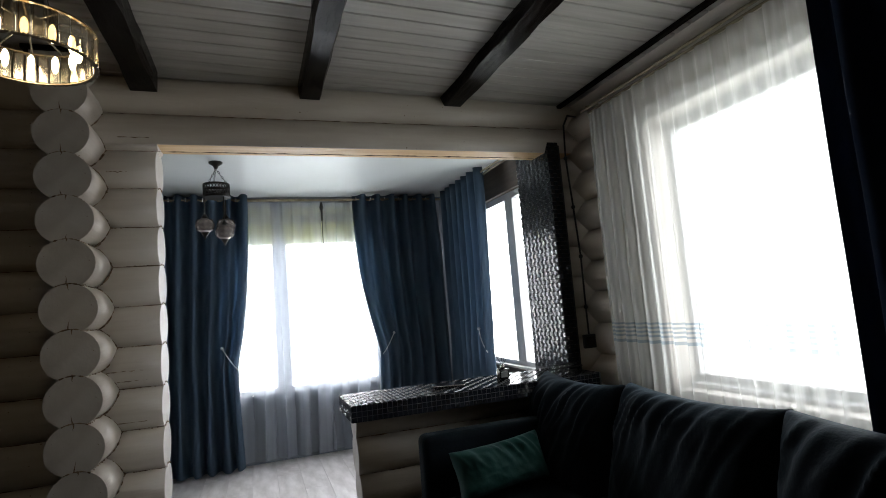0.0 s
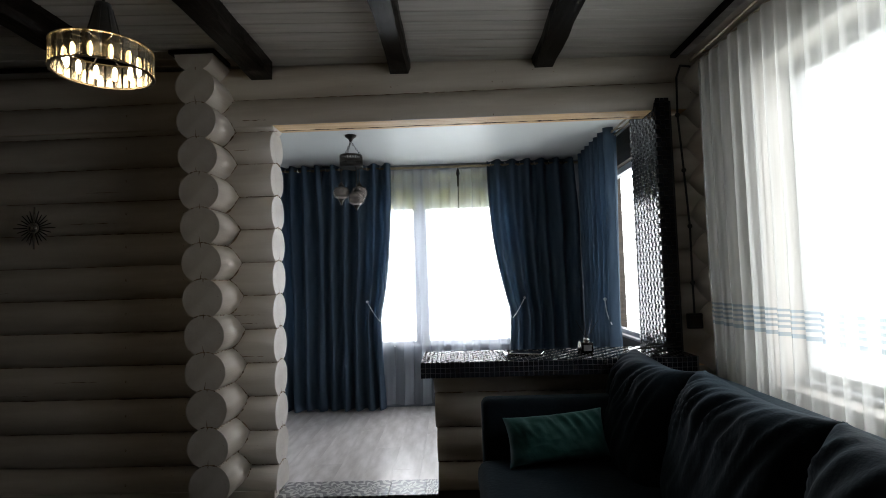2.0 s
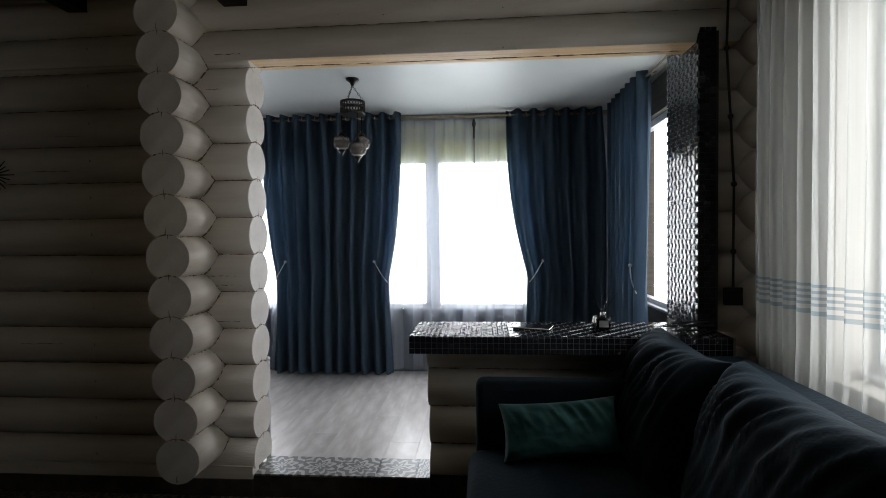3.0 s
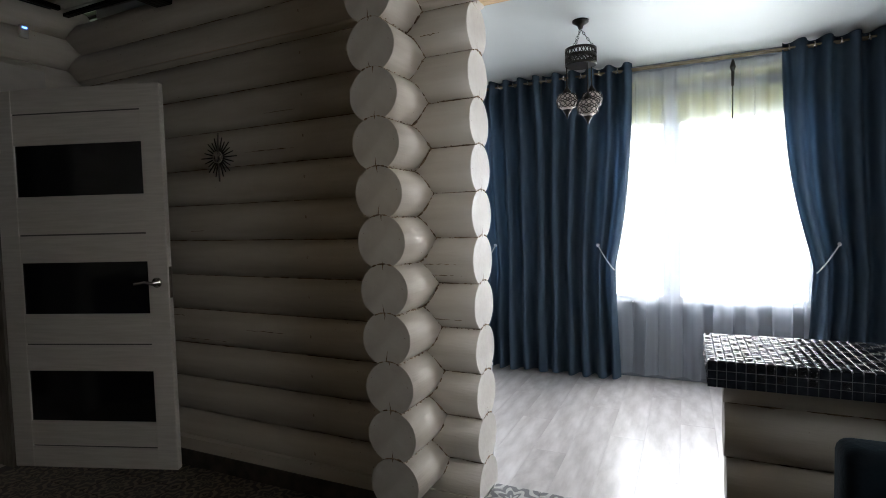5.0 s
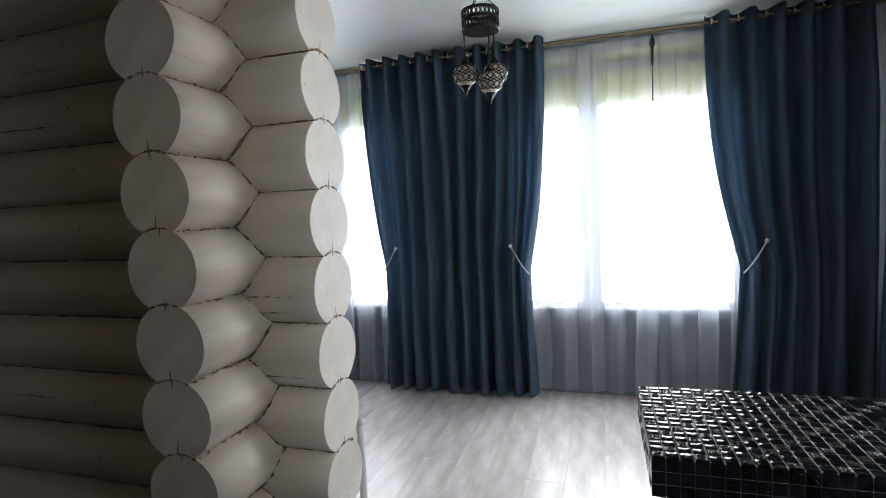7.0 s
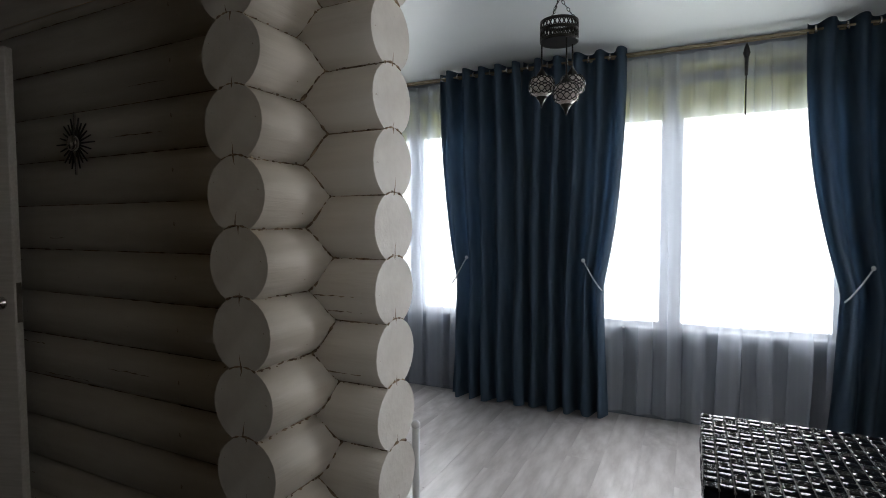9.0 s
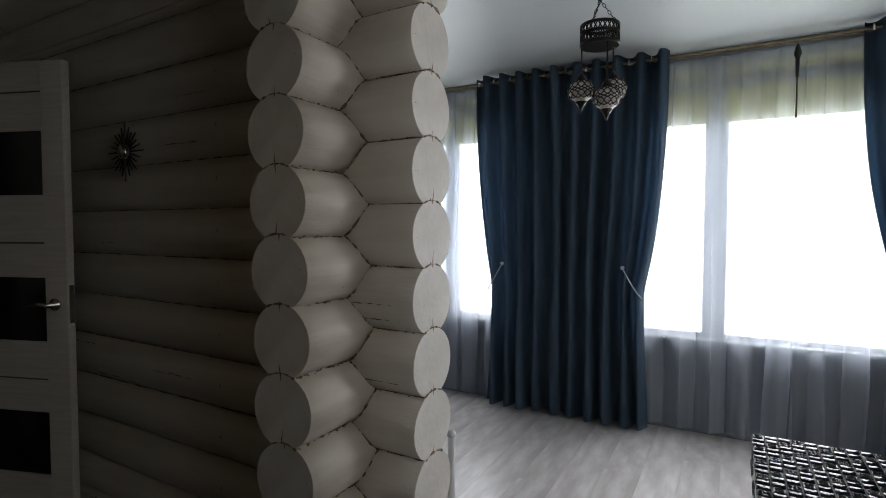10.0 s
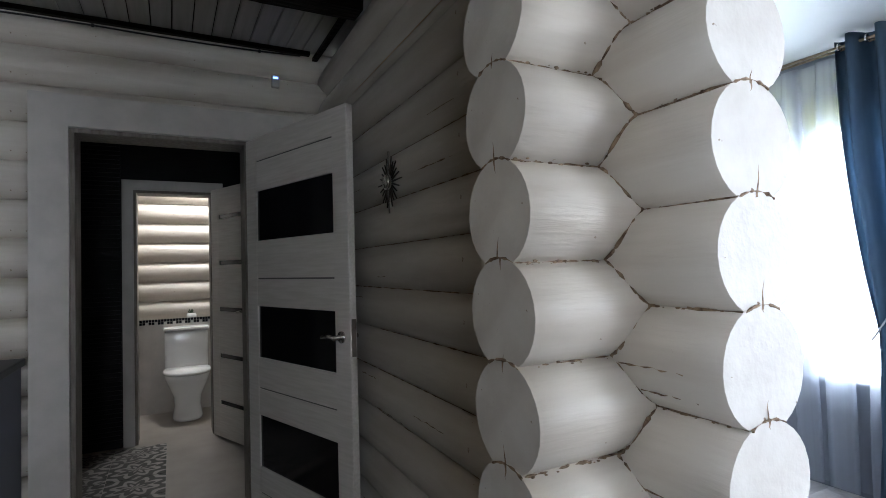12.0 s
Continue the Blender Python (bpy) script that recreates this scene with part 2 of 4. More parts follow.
# ---- mesh helpers ----
def mesh_of(bm, name, *mats, smooth=False):
    me = bpy.data.meshes.new(name)
    bmesh.ops.recalc_face_normals(bm, faces=bm.faces)
    bm.to_mesh(me)
    bm.free()
    for m in mats:
        me.materials.append(m)
    if smooth:
        me.polygons.foreach_set("use_smooth", [True] * len(me.polygons))
    return me


def part(name, bm, mat, parent, label="", smooth=False, at=None):
    mats = mat if isinstance(mat, (tuple, list)) else (mat,)
    ob = new(name, bm if isinstance(bm, bpy.types.Mesh) else mesh_of(bm, name, *mats, smooth=smooth))
    ob.parent = parent
    if at is not None:
        ob.matrix_basis = at
    return tagged(ob, label) if label else ob


def thing(name, at, label, category, group="", kind=""):
    ob = new(name)
    ob.matrix_world = at
    return tagged(ob, label, category, group, kind)


def box(x0, y0, z0, x1, y1, z1, bevel=0.0, bm=None, mat=0, segments=2):
    b = bmesh.new()
    bmesh.ops.create_cube(b, size=1, matrix=Matrix.LocRotScale(((x0 + x1) / 2, (y0 + y1) / 2, (z0 + z1) / 2), None, (abs(x1 - x0), abs(y1 - y0), abs(z1 - z0))))
    if bevel:
        bmesh.ops.bevel(b, geom=b.edges[:], offset=bevel, segments=segments, profile=0.5, affect="EDGES")
    for f in b.faces:
        f.material_index = mat
    return merge(bm, b)


def merge(bm, b):
    if bm is None:
        return b
    me = bpy.data.meshes.new("tmp")
    b.to_mesh(me)
    b.free()
    bm.from_mesh(me)
    bpy.data.meshes.remove(me)
    return bm


def rod(p, q, r, r2=None, seg=12, bm=None, caps=True):
    p, q = Vector(p), Vector(q)
    b = bmesh.new()
    m = Matrix.Translation((p + q) / 2) @ (q - p).to_track_quat("Z", "Y").to_matrix().to_4x4()
    bmesh.ops.create_cone(b, cap_ends=caps, segments=seg, radius1=r, radius2=r if r2 is None else r2, depth=(q - p).length, matrix=m)
    return merge(bm, b)


def ball(c, r, bm=None, scale=(1, 1, 1), u=16, v=10):
    b = bmesh.new()
    bmesh.ops.create_uvsphere(b, u_segments=u, v_segments=v, radius=r, matrix=Matrix.LocRotScale(c, None, scale))
    return merge(bm, b)


def turned(profile, seg=24, bm=None, at=(0, 0, 0), caps=True):
    """A turned shape from (radius, height) pairs."""
    b = bmesh.new()
    rings = [[b.verts.new((at[0] + r * math.cos(2 * math.pi * i / seg), at[1] + r * math.sin(2 * math.pi * i / seg), at[2] + z)) for i in range(seg)] for r, z in profile]
    for a, c in zip(rings, rings[1:]):
        for i in range(seg):
            b.faces.new((a[i], a[(i + 1) % seg], c[(i + 1) % seg], c[i]))
    caps = caps and profile[0] != profile[-1]
    if caps and profile[0][0] > 1e-4:
        b.faces.new(rings[0])
    if caps and profile[-1][0] > 1e-4:
        b.faces.new(rings[-1])
    return merge(bm, b)


def tube(points, r, bm=None, seg=8):
    for a, c in zip(points, points[1:]):
        bm = rod(a, c, r, seg=seg, bm=bm)
    for c in points[1:-1]:
        bm = ball(c, r, bm=bm, u=seg, v=6)
    return bm


# ---- logs ----
log_count = 0


def log_mesh(length, cut_low=None, cut_high=None, seg=28):
    """A rounded log along x, from 0 to length, its section a little uneven; slots: side, end, bare cut."""
    global log_count
    log_count += 1
    b = bmesh.new()
    steps = max(2, int(length / 0.22))
    rings = []
    for i in range(steps + 1):
        x = length * i / steps
        ring = []
        for k in range(seg):
            a = 2 * math.pi * k / seg
            w = noise.noise((x * 0.9, math.cos(a) * 0.6 + log_count * 3.1, math.sin(a) * 0.6)) * 0.004
            ring.append(b.verts.new((x, (LOG_R + w) * math.cos(a), (LOG_R + w) * math.sin(a))))
        rings.append(ring)
    for p, q in zip(rings, rings[1:]):
        for k in range(seg):
            f = b.faces.new((p[k], p[(k + 1) % seg], q[(k + 1) % seg], q[k]))
            f.smooth = True
    for ring in (rings[0], rings[-1]):
        b.faces.new(ring).material_index = 1
    for cut, up in ((cut_low, -1), (cut_high, 1)):
        if cut is None:
            continue
        r = bmesh.ops.bisect_plane(b, geom=b.verts[:] + b.edges[:] + b.faces[:], plane_co=(0, 0, cut), plane_no=(0, 0, up), clear_outer=True)
        edges = [e for e in r["geom_cut"] if isinstance(e, bmesh.types.BMEdge)]
        for f in bmesh.ops.contextual_create(b, geom=edges)["faces"]:
            f.material_index, f.smooth = 2, False
    return b


def log(parent, p, q, cut_low=None, cut_high=None):
    """A log from p to q, both on its axis."""
    p, q = Vector(p), Vector(q)
    me = mesh_of(log_mesh((q - p).length, cut_low, cut_high), "log", LOG, LOG_END, BARE)
    return part("log", me, None, parent, at=Matrix.Translation(p) @ Matrix.Rotation(math.atan2(q.y - p.y, q.x - p.x), 4, "Z"))


def wy(x):
    """The partition runs a degree askew: its axis at x."""
    return WALL_Y - 0.0167 * (x - JAMB_X)


def sx(z):
    """The stack of crossing logs leans a little: its axis at height z."""
    return STUB_X - 0.040 * (z - 1.47)


def sy(z):
    """Sawn face of the crossing logs at height z."""
    return STUB_Y + 0.018 * (z - 1.47)


def courses(first, low, high):
    z = first
    while z < high:
        if z > low:
            yield z
        z += PITCH


X_FIRST, Y_FIRST = 0.182, 0.271      # lowest courses of the logs along x and along y

# partition of logs with the wide opening, and the dark stretch beside the open door
wall_partition = thing("wall_partition", Matrix(), "partition of round logs painted off-white, with sawn white log ends at the opening", "wall", kind="structure")
for z in courses(X_FIRST, 0, CEIL):
    low = 0.14 - z if z < 0.25 else None
    if z < HEAD:
        x = JAMB_X + 0.010 - z * 0.007
        log(wall_partition, (-3.1, wy(-3.1), z), (x, wy(x), z), low)
        if z > 0.75:
            log(wall_partition, (1.792, wy(1.792), z), (2.2, wy(2.2), z))
        else:
            log(wall_partition, (0.47 + random.uniform(-0.01, 0.01), wy(0.47), z), (2.2, wy(2.2), z), low, 0.765 - z if z > 0.66 else None)
    else:
        cut = HEAD - z if z - LOG_R < HEAD else None
        if cut is None:
            log(wall_partition, (-3.1, wy(-3.1), z), (2.2, wy(2.2), z))
        else:
            log(wall_partition, (-3.1, wy(-3.1), z), (JAMB_X, wy(JAMB_X), z), None, cut)
            log(wall_partition, (-3.1, wy(-3.1), z), (2.2, wy(2.2), z), cut)
# crossing logs, whose sawn ends stand out into the room
wall_stub = thing("wall_crossing", Matrix(), "stack of crossing round logs with sawn painted ends", "wall", kind="structure")
for z in courses(Y_FIRST, 0, 2.5):
    log(wall_stub, (sx(z), sy(z), z), (sx(z), 2.955, z), None, 2.474 - z if z > 2.4 else None)
part("cap", box(sx(2.47) - 0.13, sy(2.47) - 0.012, 2.476, sx(2.47) + 0.115, 2.735, 2.496, 0.003), BEAM, wall_stub, "dark strip on top of the crossing logs")
# caulked seams, joints round the crossing, and drying cracks in the sawn ends
groove = math.sqrt(LOG_R ** 2 - (PITCH / 2) ** 2)


def wobbly(points, r, seed):
    """A thin uneven bead of caulk along points."""
    b = bmesh.new()
    rings = []
    for i, p in enumerate(points):
        p = Vector(p)
        d = (Vector(points[min(i + 1, len(points) - 1)]) - Vector(points[max(i - 1, 0)])).normalized()
        u = d.orthogonal().normalized()
        v = d.cross(u)
        rr = max(0.0003, r * (0.75 + 1.7 * noise.noise((i * 0.45, seed * 5.3, 2.2)) + 0.7 * noise.noise((i * 1.7, seed * 2.3, 5.2))))
        rings.append([b.verts.new(p + rr * (math.cos(a) * u + math.sin(a) * v)) for a in (0, 1.257, 2.513, 3.77, 5.027)])
    for p, q in zip(rings, rings[1:]):
        for k in range(5):
            b.faces.new((p[k], p[(k + 1) % 5], q[(k + 1) % 5], q[k]))
    return b


def run(p, q, step):
    p, q = Vector(p), Vector(q)
    n = max(2, int((q - p).length / step))
    return [p.lerp(q, i / n) for i in range(n + 1)]


xs = list(courses(X_FIRST, 0, CEIL))
ys = list(courses(Y_FIRST, 0, 2.42))
for k, z in enumerate(xs[:-1]):
    zc = z + PITCH / 2
    end = JAMB_X if zc < HEAD - 0.03 else 1.85
    part("seam", wobbly(run((-2.9, wy(-2.9) - groove - 0.001, zc), (end, wy(end) - groove - 0.001, zc), 0.02), 0.0023, k), CRACK, wall_partition)
    if zc < HEAD - 0.1:
        x = JAMB_X + 0.010 - z * 0.007 + 0.001
        arc = [(x, wy(x) + LOG_R * math.sin(a), z + LOG_R * math.cos(a)) for a in [(-0.46 + 0.92 * i / 14) for i in range(15)]]
        part("seam", wobbly(arc, 0.0026, k + 40), CRACK, wall_partition)
    if zc < 0.72:
        part("seam", wobbly(run((0.475, wy(0.475) - groove - 0.001, zc), (1.80, wy(1.8) - groove - 0.001, zc), 0.012), 0.0042, k + 160), CRACK, wall_partition)
for k, z in enumerate(ys[:-1]):
    zc = z + PITCH / 2
    part("seam", wobbly(run((sx(zc) + groove + 0.001, sy(zc) + 0.005, zc), (sx(zc) + groove + 0.001, WALL_Y - 0.05, zc), 0.009), 0.0028, k + 80), CRACK, wall_stub)
    arc = [(sx(z) + LOG_R * math.sin(a), sy(z) - 0.001, z + LOG_R * math.cos(a)) for a in [(-0.46 + 0.92 * i / 14) for i in range(15)]]
    part("seam", wobbly(arc, 0.0026, k + 120), CRACK, wall_stub)


def half_width(z, zs):
    return max(math.sqrt(max(0.0, LOG_R ** 2 - (z - c) ** 2)) for c in zs)


joint = []
for i in range(int((2.3 - 0.2) / 0.008)):
    z = 0.2 + i * 0.008
    joint.append((sx(z) + half_width(z, ys) + 0.001, wy(STUB_X) - half_width(z, xs) - 0.001, z))
part("joint", wobbly(joint, 0.0040, 7.7), CRACK, wall_stub, "ragged brown caulk where the logs cross")


def crack(parent, at, length, seed):
    """A drying crack in a sawn end: a thin dark wedge in x and z."""
    b = bmesh.new()
    n = 8
    left, right = [], []
    for i in range(n + 1):
        s = i / n
        x = 0.006 * noise.noise((s * 2.5, seed * 3.1, 0.4)) * s
        w = 0.0032 * (1 - s) + 0.0003
        left.append(b.verts.new((x - w, 0, s * length)))
        right.append(b.verts.new((x + w, 0, s * length)))
    for i in range(n):
        b.faces.new((left[i], right[i], right[i + 1], left[i + 1]))
    return part("crack", b, CRACK, parent, at=at)


for k, z in enumerate(ys):
    y = sy(z) - 0.0008
    crack(wall_stub, pose(sx(z) + 0.004 * (k % 3 - 1), y, z - 0.096, 0, random.uniform(-8, 8)), random.uniform(0.02, 0.055), k)
    crack(wall_stub, pose(sx(z) + 0.004 * (k % 3 - 1), y, z + LOG_R, 0, 180 + random.uniform(-8, 8)), random.uniform(0.012, 0.03), k + 30)
for k, z in enumerate(xs):
    if z < HEAD - 0.1:
        x = JAMB_X + 0.010 - z * 0.007 + 0.0008
        crack(wall_partition, pose(x, WALL_Y, z - 0.096, random.uniform(-8, 8), 0, 90), random.uniform(0.02, 0.06), k + 60)
        crack(wall_partition, pose(x, WALL_Y, z + LOG_R, 180 + random.uniform(-8, 8), 0, 90), random.uniform(0.012, 0.03), k + 90)
# long drying cracks along some logs, and lumps of caulk in the corners of the crossing
for k in range(17):
    z = random.choice(xs[:-1])
    a = random.uniform(-0.7, 0.7)
    x0 = random.uniform(-2.6, -0.9) if k > 4 else random.uniform(-0.62, -0.55)
    x1 = x0 + (random.uniform(0.15, 0.5) if k > 4 else random.uniform(0.08, 0.16))
    if x1 > JAMB_X - 0.01 and z < HEAD:
        x1 = JAMB_X - 0.01
    pts = [(x0 + (x1 - x0) * i / 16, wy(x0) - (LOG_R + 0.0015) * math.cos(a) - 0.0005, z + LOG_R * math.sin(a) + 0.004 * noise.noise((i * 0.4, k, 2))) for i in range(17)]
    part("crack", wobbly(pts, 0.0016, k + 200), CRACK, wall_partition)
for k, z in enumerate(xs[:-1]):
    zc = z + PITCH / 2
    if 0.3 < zc < 2.3:
        for j in range(5):
            p = (sx(zc) + half_width(zc, ys) + random.uniform(0.0, 0.014), wy(STUB_X) - half_width(zc, xs) - random.uniform(-0.004, 0.002), zc + random.uniform(-0.007, 0.007))
            part("caulk", ball(p, random.uniform(0.003, 0.0065), scale=(1.5, 1, 0.8), u=7, v=5), CRACK, wall_stub)
flecks = bmesh.new()
for z in xs[:-1]:
    for j in range(22):
        x = random.uniform(sx(z) + 0.09, JAMB_X - 0.01)
        p = (x, wy(x) - groove - 0.002, z + PITCH / 2 + random.gauss(0, 0.0035))
        merge(flecks, ball(p, random.uniform(0.0012, 0.0034), scale=(1.8, 1, 0.8), u=5, v=4))
for z in ys[:-1]:
    for j in range(16):
        p = (sx(z) + groove + 0.002, random.uniform(sy(z) + 0.01, WALL_Y - 0.09), z + PITCH / 2 + random.gauss(0, 0.0035))
        merge(flecks, ball(p, random.uniform(0.0012, 0.0034), scale=(1, 1.8, 0.8), u=5, v=4))
tagged(part("caulk", flecks, CRACK, wall_stub, "flecks of brown caulk"), kind="stuff")
# right wall, with the window
RW0, RW1, RWZ0, RWZ1 = 0.70, 2.10, 0.80, 2.10
wall_right = thing("wall_right", Matrix(), "outer wall of round painted logs with a wide window", "wall", kind="structure")
for z in courses(Y_FIRST - PITCH, 0, CEIL + 0.12):
    if RWZ0 - 0.05 < z < RWZ1 + 0.05:
        log(wall_right, (RIGHT_X, -2.6, z), (RIGHT_X, RW0, z))
        log(wall_right, (RIGHT_X, RW1, z), (RIGHT_X, 2.93, z))
    else:
        log(wall_right, (RIGHT_X, -2.6, z), (RIGHT_X, 2.93, z))
# wall with the doorway
D0, D1, DH = 1.56, 2.372, 2.0
wall_door = thing("wall_door", Matrix(), "wall of round painted logs with a doorway", "wall", kind="structure")
for z in courses(Y_FIRST - PITCH, 0, CEIL + 0.12):
    if z < DH + 0.03:
        log(wall_door, (DOOR_X, -2.6, z), (DOOR_X, D0 - 0.05, z))
        log(wall_door, (DOOR_X, D1 + 0.05, z), (DOOR_X, 2.9, z))
    else:
        log(wall_door, (DOOR_X, -2.6, z), (DOOR_X, 2.9, z))


def slab(name, dims, mat, label, category="wall"):
    return tagged(new(name, mesh_of(box(*dims), name, mat)), label, category, kind="structure")


# south wall is never in view; its dark wood keeps bounce off the partition
slab("wall_south", (-3.2, -2.75, 0, 2.2, -2.6, 2.6), DARKWOOD, "unseen plain wall closing the room, dark to weaken bounced light")
slab("floor", (-3.0, -2.6, -0.12, 2.05, 2.72, 0.0), BLACK, "dark floor under patterned tiles", "floor")
slab("floor_veranda", (-2.8, 2.72, -0.14, 2.2, 5.5, VFLOOR - 0.008), PALE, "pale laminate floor of the veranda", "floor")
slab("floor_corridor", (-5.8, 0.9, -0.12, -3.0, 3.0, 0.0), BEIGE, "beige tiled floor of the corridor", "floor")
slab("ceiling_veranda", (-2.8, 2.86, VCEIL, 2.2, 5.5, VCEIL + 0.1), STRETCH, "glossy white stretch ceiling", "ceiling")
slab("ceiling_corridor", (-5.8, 0.9, 2.4, -3.1, 3.0, 2.5), WHITE, "plain white corridor ceiling", "ceiling")
slab("wall_plinth", (-3.0, 2.722, -0.12, JAMB_X - 0.001, 2.93, 0.093), DARKTILE, "dark patterned plinth under the logs")
slab("wall_plinth_bar", (0.471, 2.745, -0.12, 2.0, 2.93, 0.145), DARKTILE, "dark patterned plinth under the bar")
slab("baseboard", (-2.9, 2.728, 0.0935, JAMB_X - 0.002, 2.80, 0.155), LOG, "painted baseboard along the logs", "baseboard")
slab("sill", (JAMB_X, 2.735, -0.1, 0.47, 2.955, 0.108), DARKTILE, "tiled raised sill in the opening", "sill")

# plank ceiling: boards along x, open joints
bm = bmesh.new()
y = -2.6
while y < 2.83:
    box(-3.05, y, CEIL, 2.05, y + 0.090, CEIL + 0.02, 0.003, bm, segments=1)
    y += 0.096
box(-3.05, -2.6, CEIL + 0.021, 2.05, 2.84, CEIL + 0.06, bm=bm, mat=1)
for v in bm.verts:
    v.co.z -= 0.026 * v.co.x
tagged(new("ceiling", mesh_of(bm, "ceiling", PLANK, BEAM)), "ceiling of white painted boards", "ceiling", kind="structure")
for i, x in enumerate((-2.06, -1.26, -0.447, 0.322, 1.116)):
    bm = bmesh.new()
    n_y = 40
    rings = []
    for j in range(n_y + 1):
        yy = -2.58 + (2.735 + 2.58) * j / n_y
        w = [noise.noise((x * 9 + k, yy * 3.5, k * 2.3)) * 0.016 + noise.noise((x * 3 + k, yy * 11, k)) * 0.006 for k in range(6)]
        rings.append([bm.verts.new(c) for c in ((-0.058 + w[0], yy, 2.43), (-0.050 + w[1], yy, 2.398 + w[4] * 0.3), (0.050 + w[2], yy, 2.398 + w[5] * 0.3), (0.058 + w[3], yy, 2.43), (0.060, yy, CEIL + 0.045), (-0.060, yy, CEIL + 0.045))])
    for a, c in zip(rings, rings[1:]):
        for k in range(6):
            bm.faces.new((a[k], a[(k + 1) % 6], c[(k + 1) % 6], c[k]))
    bm.faces.new(rings[0]), bm.faces.new(rings[-1])
    ob = tagged(new("ceiling_beam", mesh_of(bm, "ceiling_beam", BEAM)), "hewn ceiling beam stained nearly black", "beam", "ceiling beams")
    ob.location.x = x
slab("trim_right", (1.80, -2.6, CEIL - 0.066, 1.83, 2.7, CEIL - 0.05), BEAM, "dark strip where ceiling meets wall", "trim")
slab("trim_door", (-2.93, -2.6, CEIL + 0.046, -2.90, 2.72, CEIL + 0.07), BEAM, "dark strip where ceiling meets wall", "trim")
slab("trim_partition", (-2.9, 2.73, CEIL + 0.012, -1.36, 2.76, CEIL + 0.03), BEAM, "dark strip where ceiling meets wall", "trim")

# ---- veranda shell ----
W_Z0, W_Z1 = 0.56, 2.38


def pierced(name, along, fixed, depth, a0, a1, z0, z1, holes, mat, label):
    """A wall along x or y with rectangular holes (b0, b1, z0, z1), butted of pieces into one mesh."""
    bm = bmesh.new()

    def piece(p, q, r, s):
        if q - p > 1e-4 and s - r > 1e-4:
            d = (p, fixed, r, q, fixed + depth, s) if along == "x" else (fixed, p, r, fixed + depth, q, s)
            box(*d, bm=bm)
    at = a0
    for b0, b1, h0, h1 in sorted(holes):
        piece(at, b0, z0, z1), piece(b0, b1, z0, h0), piece(b0, b1, h1, z1)
        at = b1
    piece(at, a1, z0, z1)
    return tagged(new(name, mesh_of(bm, name, mat)), label, "wall", kind="structure")


WIN_M, WIN_L, WIN_S = (-0.25, 1.22), (-2.45, -1.12), (3.35, 5.05)
WALLPAINT = material("veranda_plaster", (0.12, 0.135, 0.16), 0.7, color2=(0.16, 0.175, 0.20), scale=6, bump=0.1)
pierced("wall_far", "x", FAR_Y, 0.2, VER_L - 0.2, 2.26, -0.14, 2.55, [(*WIN_M, W_Z0, W_Z1), (*WIN_L, W_Z0, W_Z1)], WALLPAINT, "outer veranda wall with two windows")
pierced("wall_veranda_right", "y", VER_X, 0.2, 2.95, FAR_Y, -0.14, 2.55, [(*WIN_S, 0.70, 2.20)], DARKWOOD, "outer veranda wall with a side window")
slab("wall_veranda_left", (VER_L - 0.2, 2.95, -0.14, VER_L, FAR_Y, 2.55), WALLPAINT, "plain veranda wall")
slab("wall_back_left", (-3.1, 2.93, -0.1, JAMB_X - 0.3, 2.96, VCEIL), WALLPAINT, "plain veranda face of the partition")


def window(number, m, w, h, bars, mat, blind=0.0):
    """A window in its own plane: x across, z up from its lower left corner, y outwards."""
    t = thing("window_%d" % number, m, "window with a light frame and clear panes", "window", kind="structure")
    f = 0.055
    bm = box(0, 0.05, 0, w, 0.11, f)
    box(0, 0.05, h - f, w, 0.11, h, bm=bm), box(0, 0.05, f, f, 0.11, h - f, bm=bm), box(w - f, 0.05, f, w, 0.11, h - f, bm=bm)
    part("window_frame", bm, mat, t)
    edges = [f, *[b for b in bars], w - f]
    for b in bars:
        part("mullion", box(b - 0.07, 0.045, f, b + 0.07, 0.105, h - f, 0.006), mat, t)
    for i in range(len(edges) - 1):
        a = edges[i] + (0.07 if i else 0)
        c = edges[i + 1] - (0.07 if i < len(bars) else 0)
        p = part("pane", box(a, 0.078, f, c, 0.084, h - f), GLASS, t)
        p.visible_shadow = False
        if blind:
            part("roller_blind", box(a - 0.02, 0.030, h - f - blind, c + 0.02, 0.033, h - f), BLINDT, t, "half-lowered cream roller blind")
            part("blind_cassette", box(a - 0.025, 0.005, h - 0.175, c + 0.025, 0.028, h - 0.10, 0.006), mat, t)
    part("window_sill", box(0.0, 0.0, 0.0, w, 0.05, 0.02, 0.006), mat, t)
    return t


window(1, pose(WIN_M[0], FAR_Y, W_Z0), WIN_M[1] - WIN_M[0], W_Z1 - W_Z0, [0.5], FRAME, 0.335)
window(2, pose(WIN_L[0], FAR_Y, W_Z0), WIN_L[1] - WIN_L[0], W_Z1 - W_Z0, [0.75], FRAME, 0.335)
window(3, pose(VER_X, WIN_S[1], 0.70, 0, 0, -90), WIN_S[1] - WIN_S[0], 1.5, [1.0], FRAME)
big = window(4, pose(RIGHT_X - 0.02, RW1, RWZ0, 0, 0, -90), RW1 - RW0, RWZ1 - RWZ0, [1.05], FRAME)

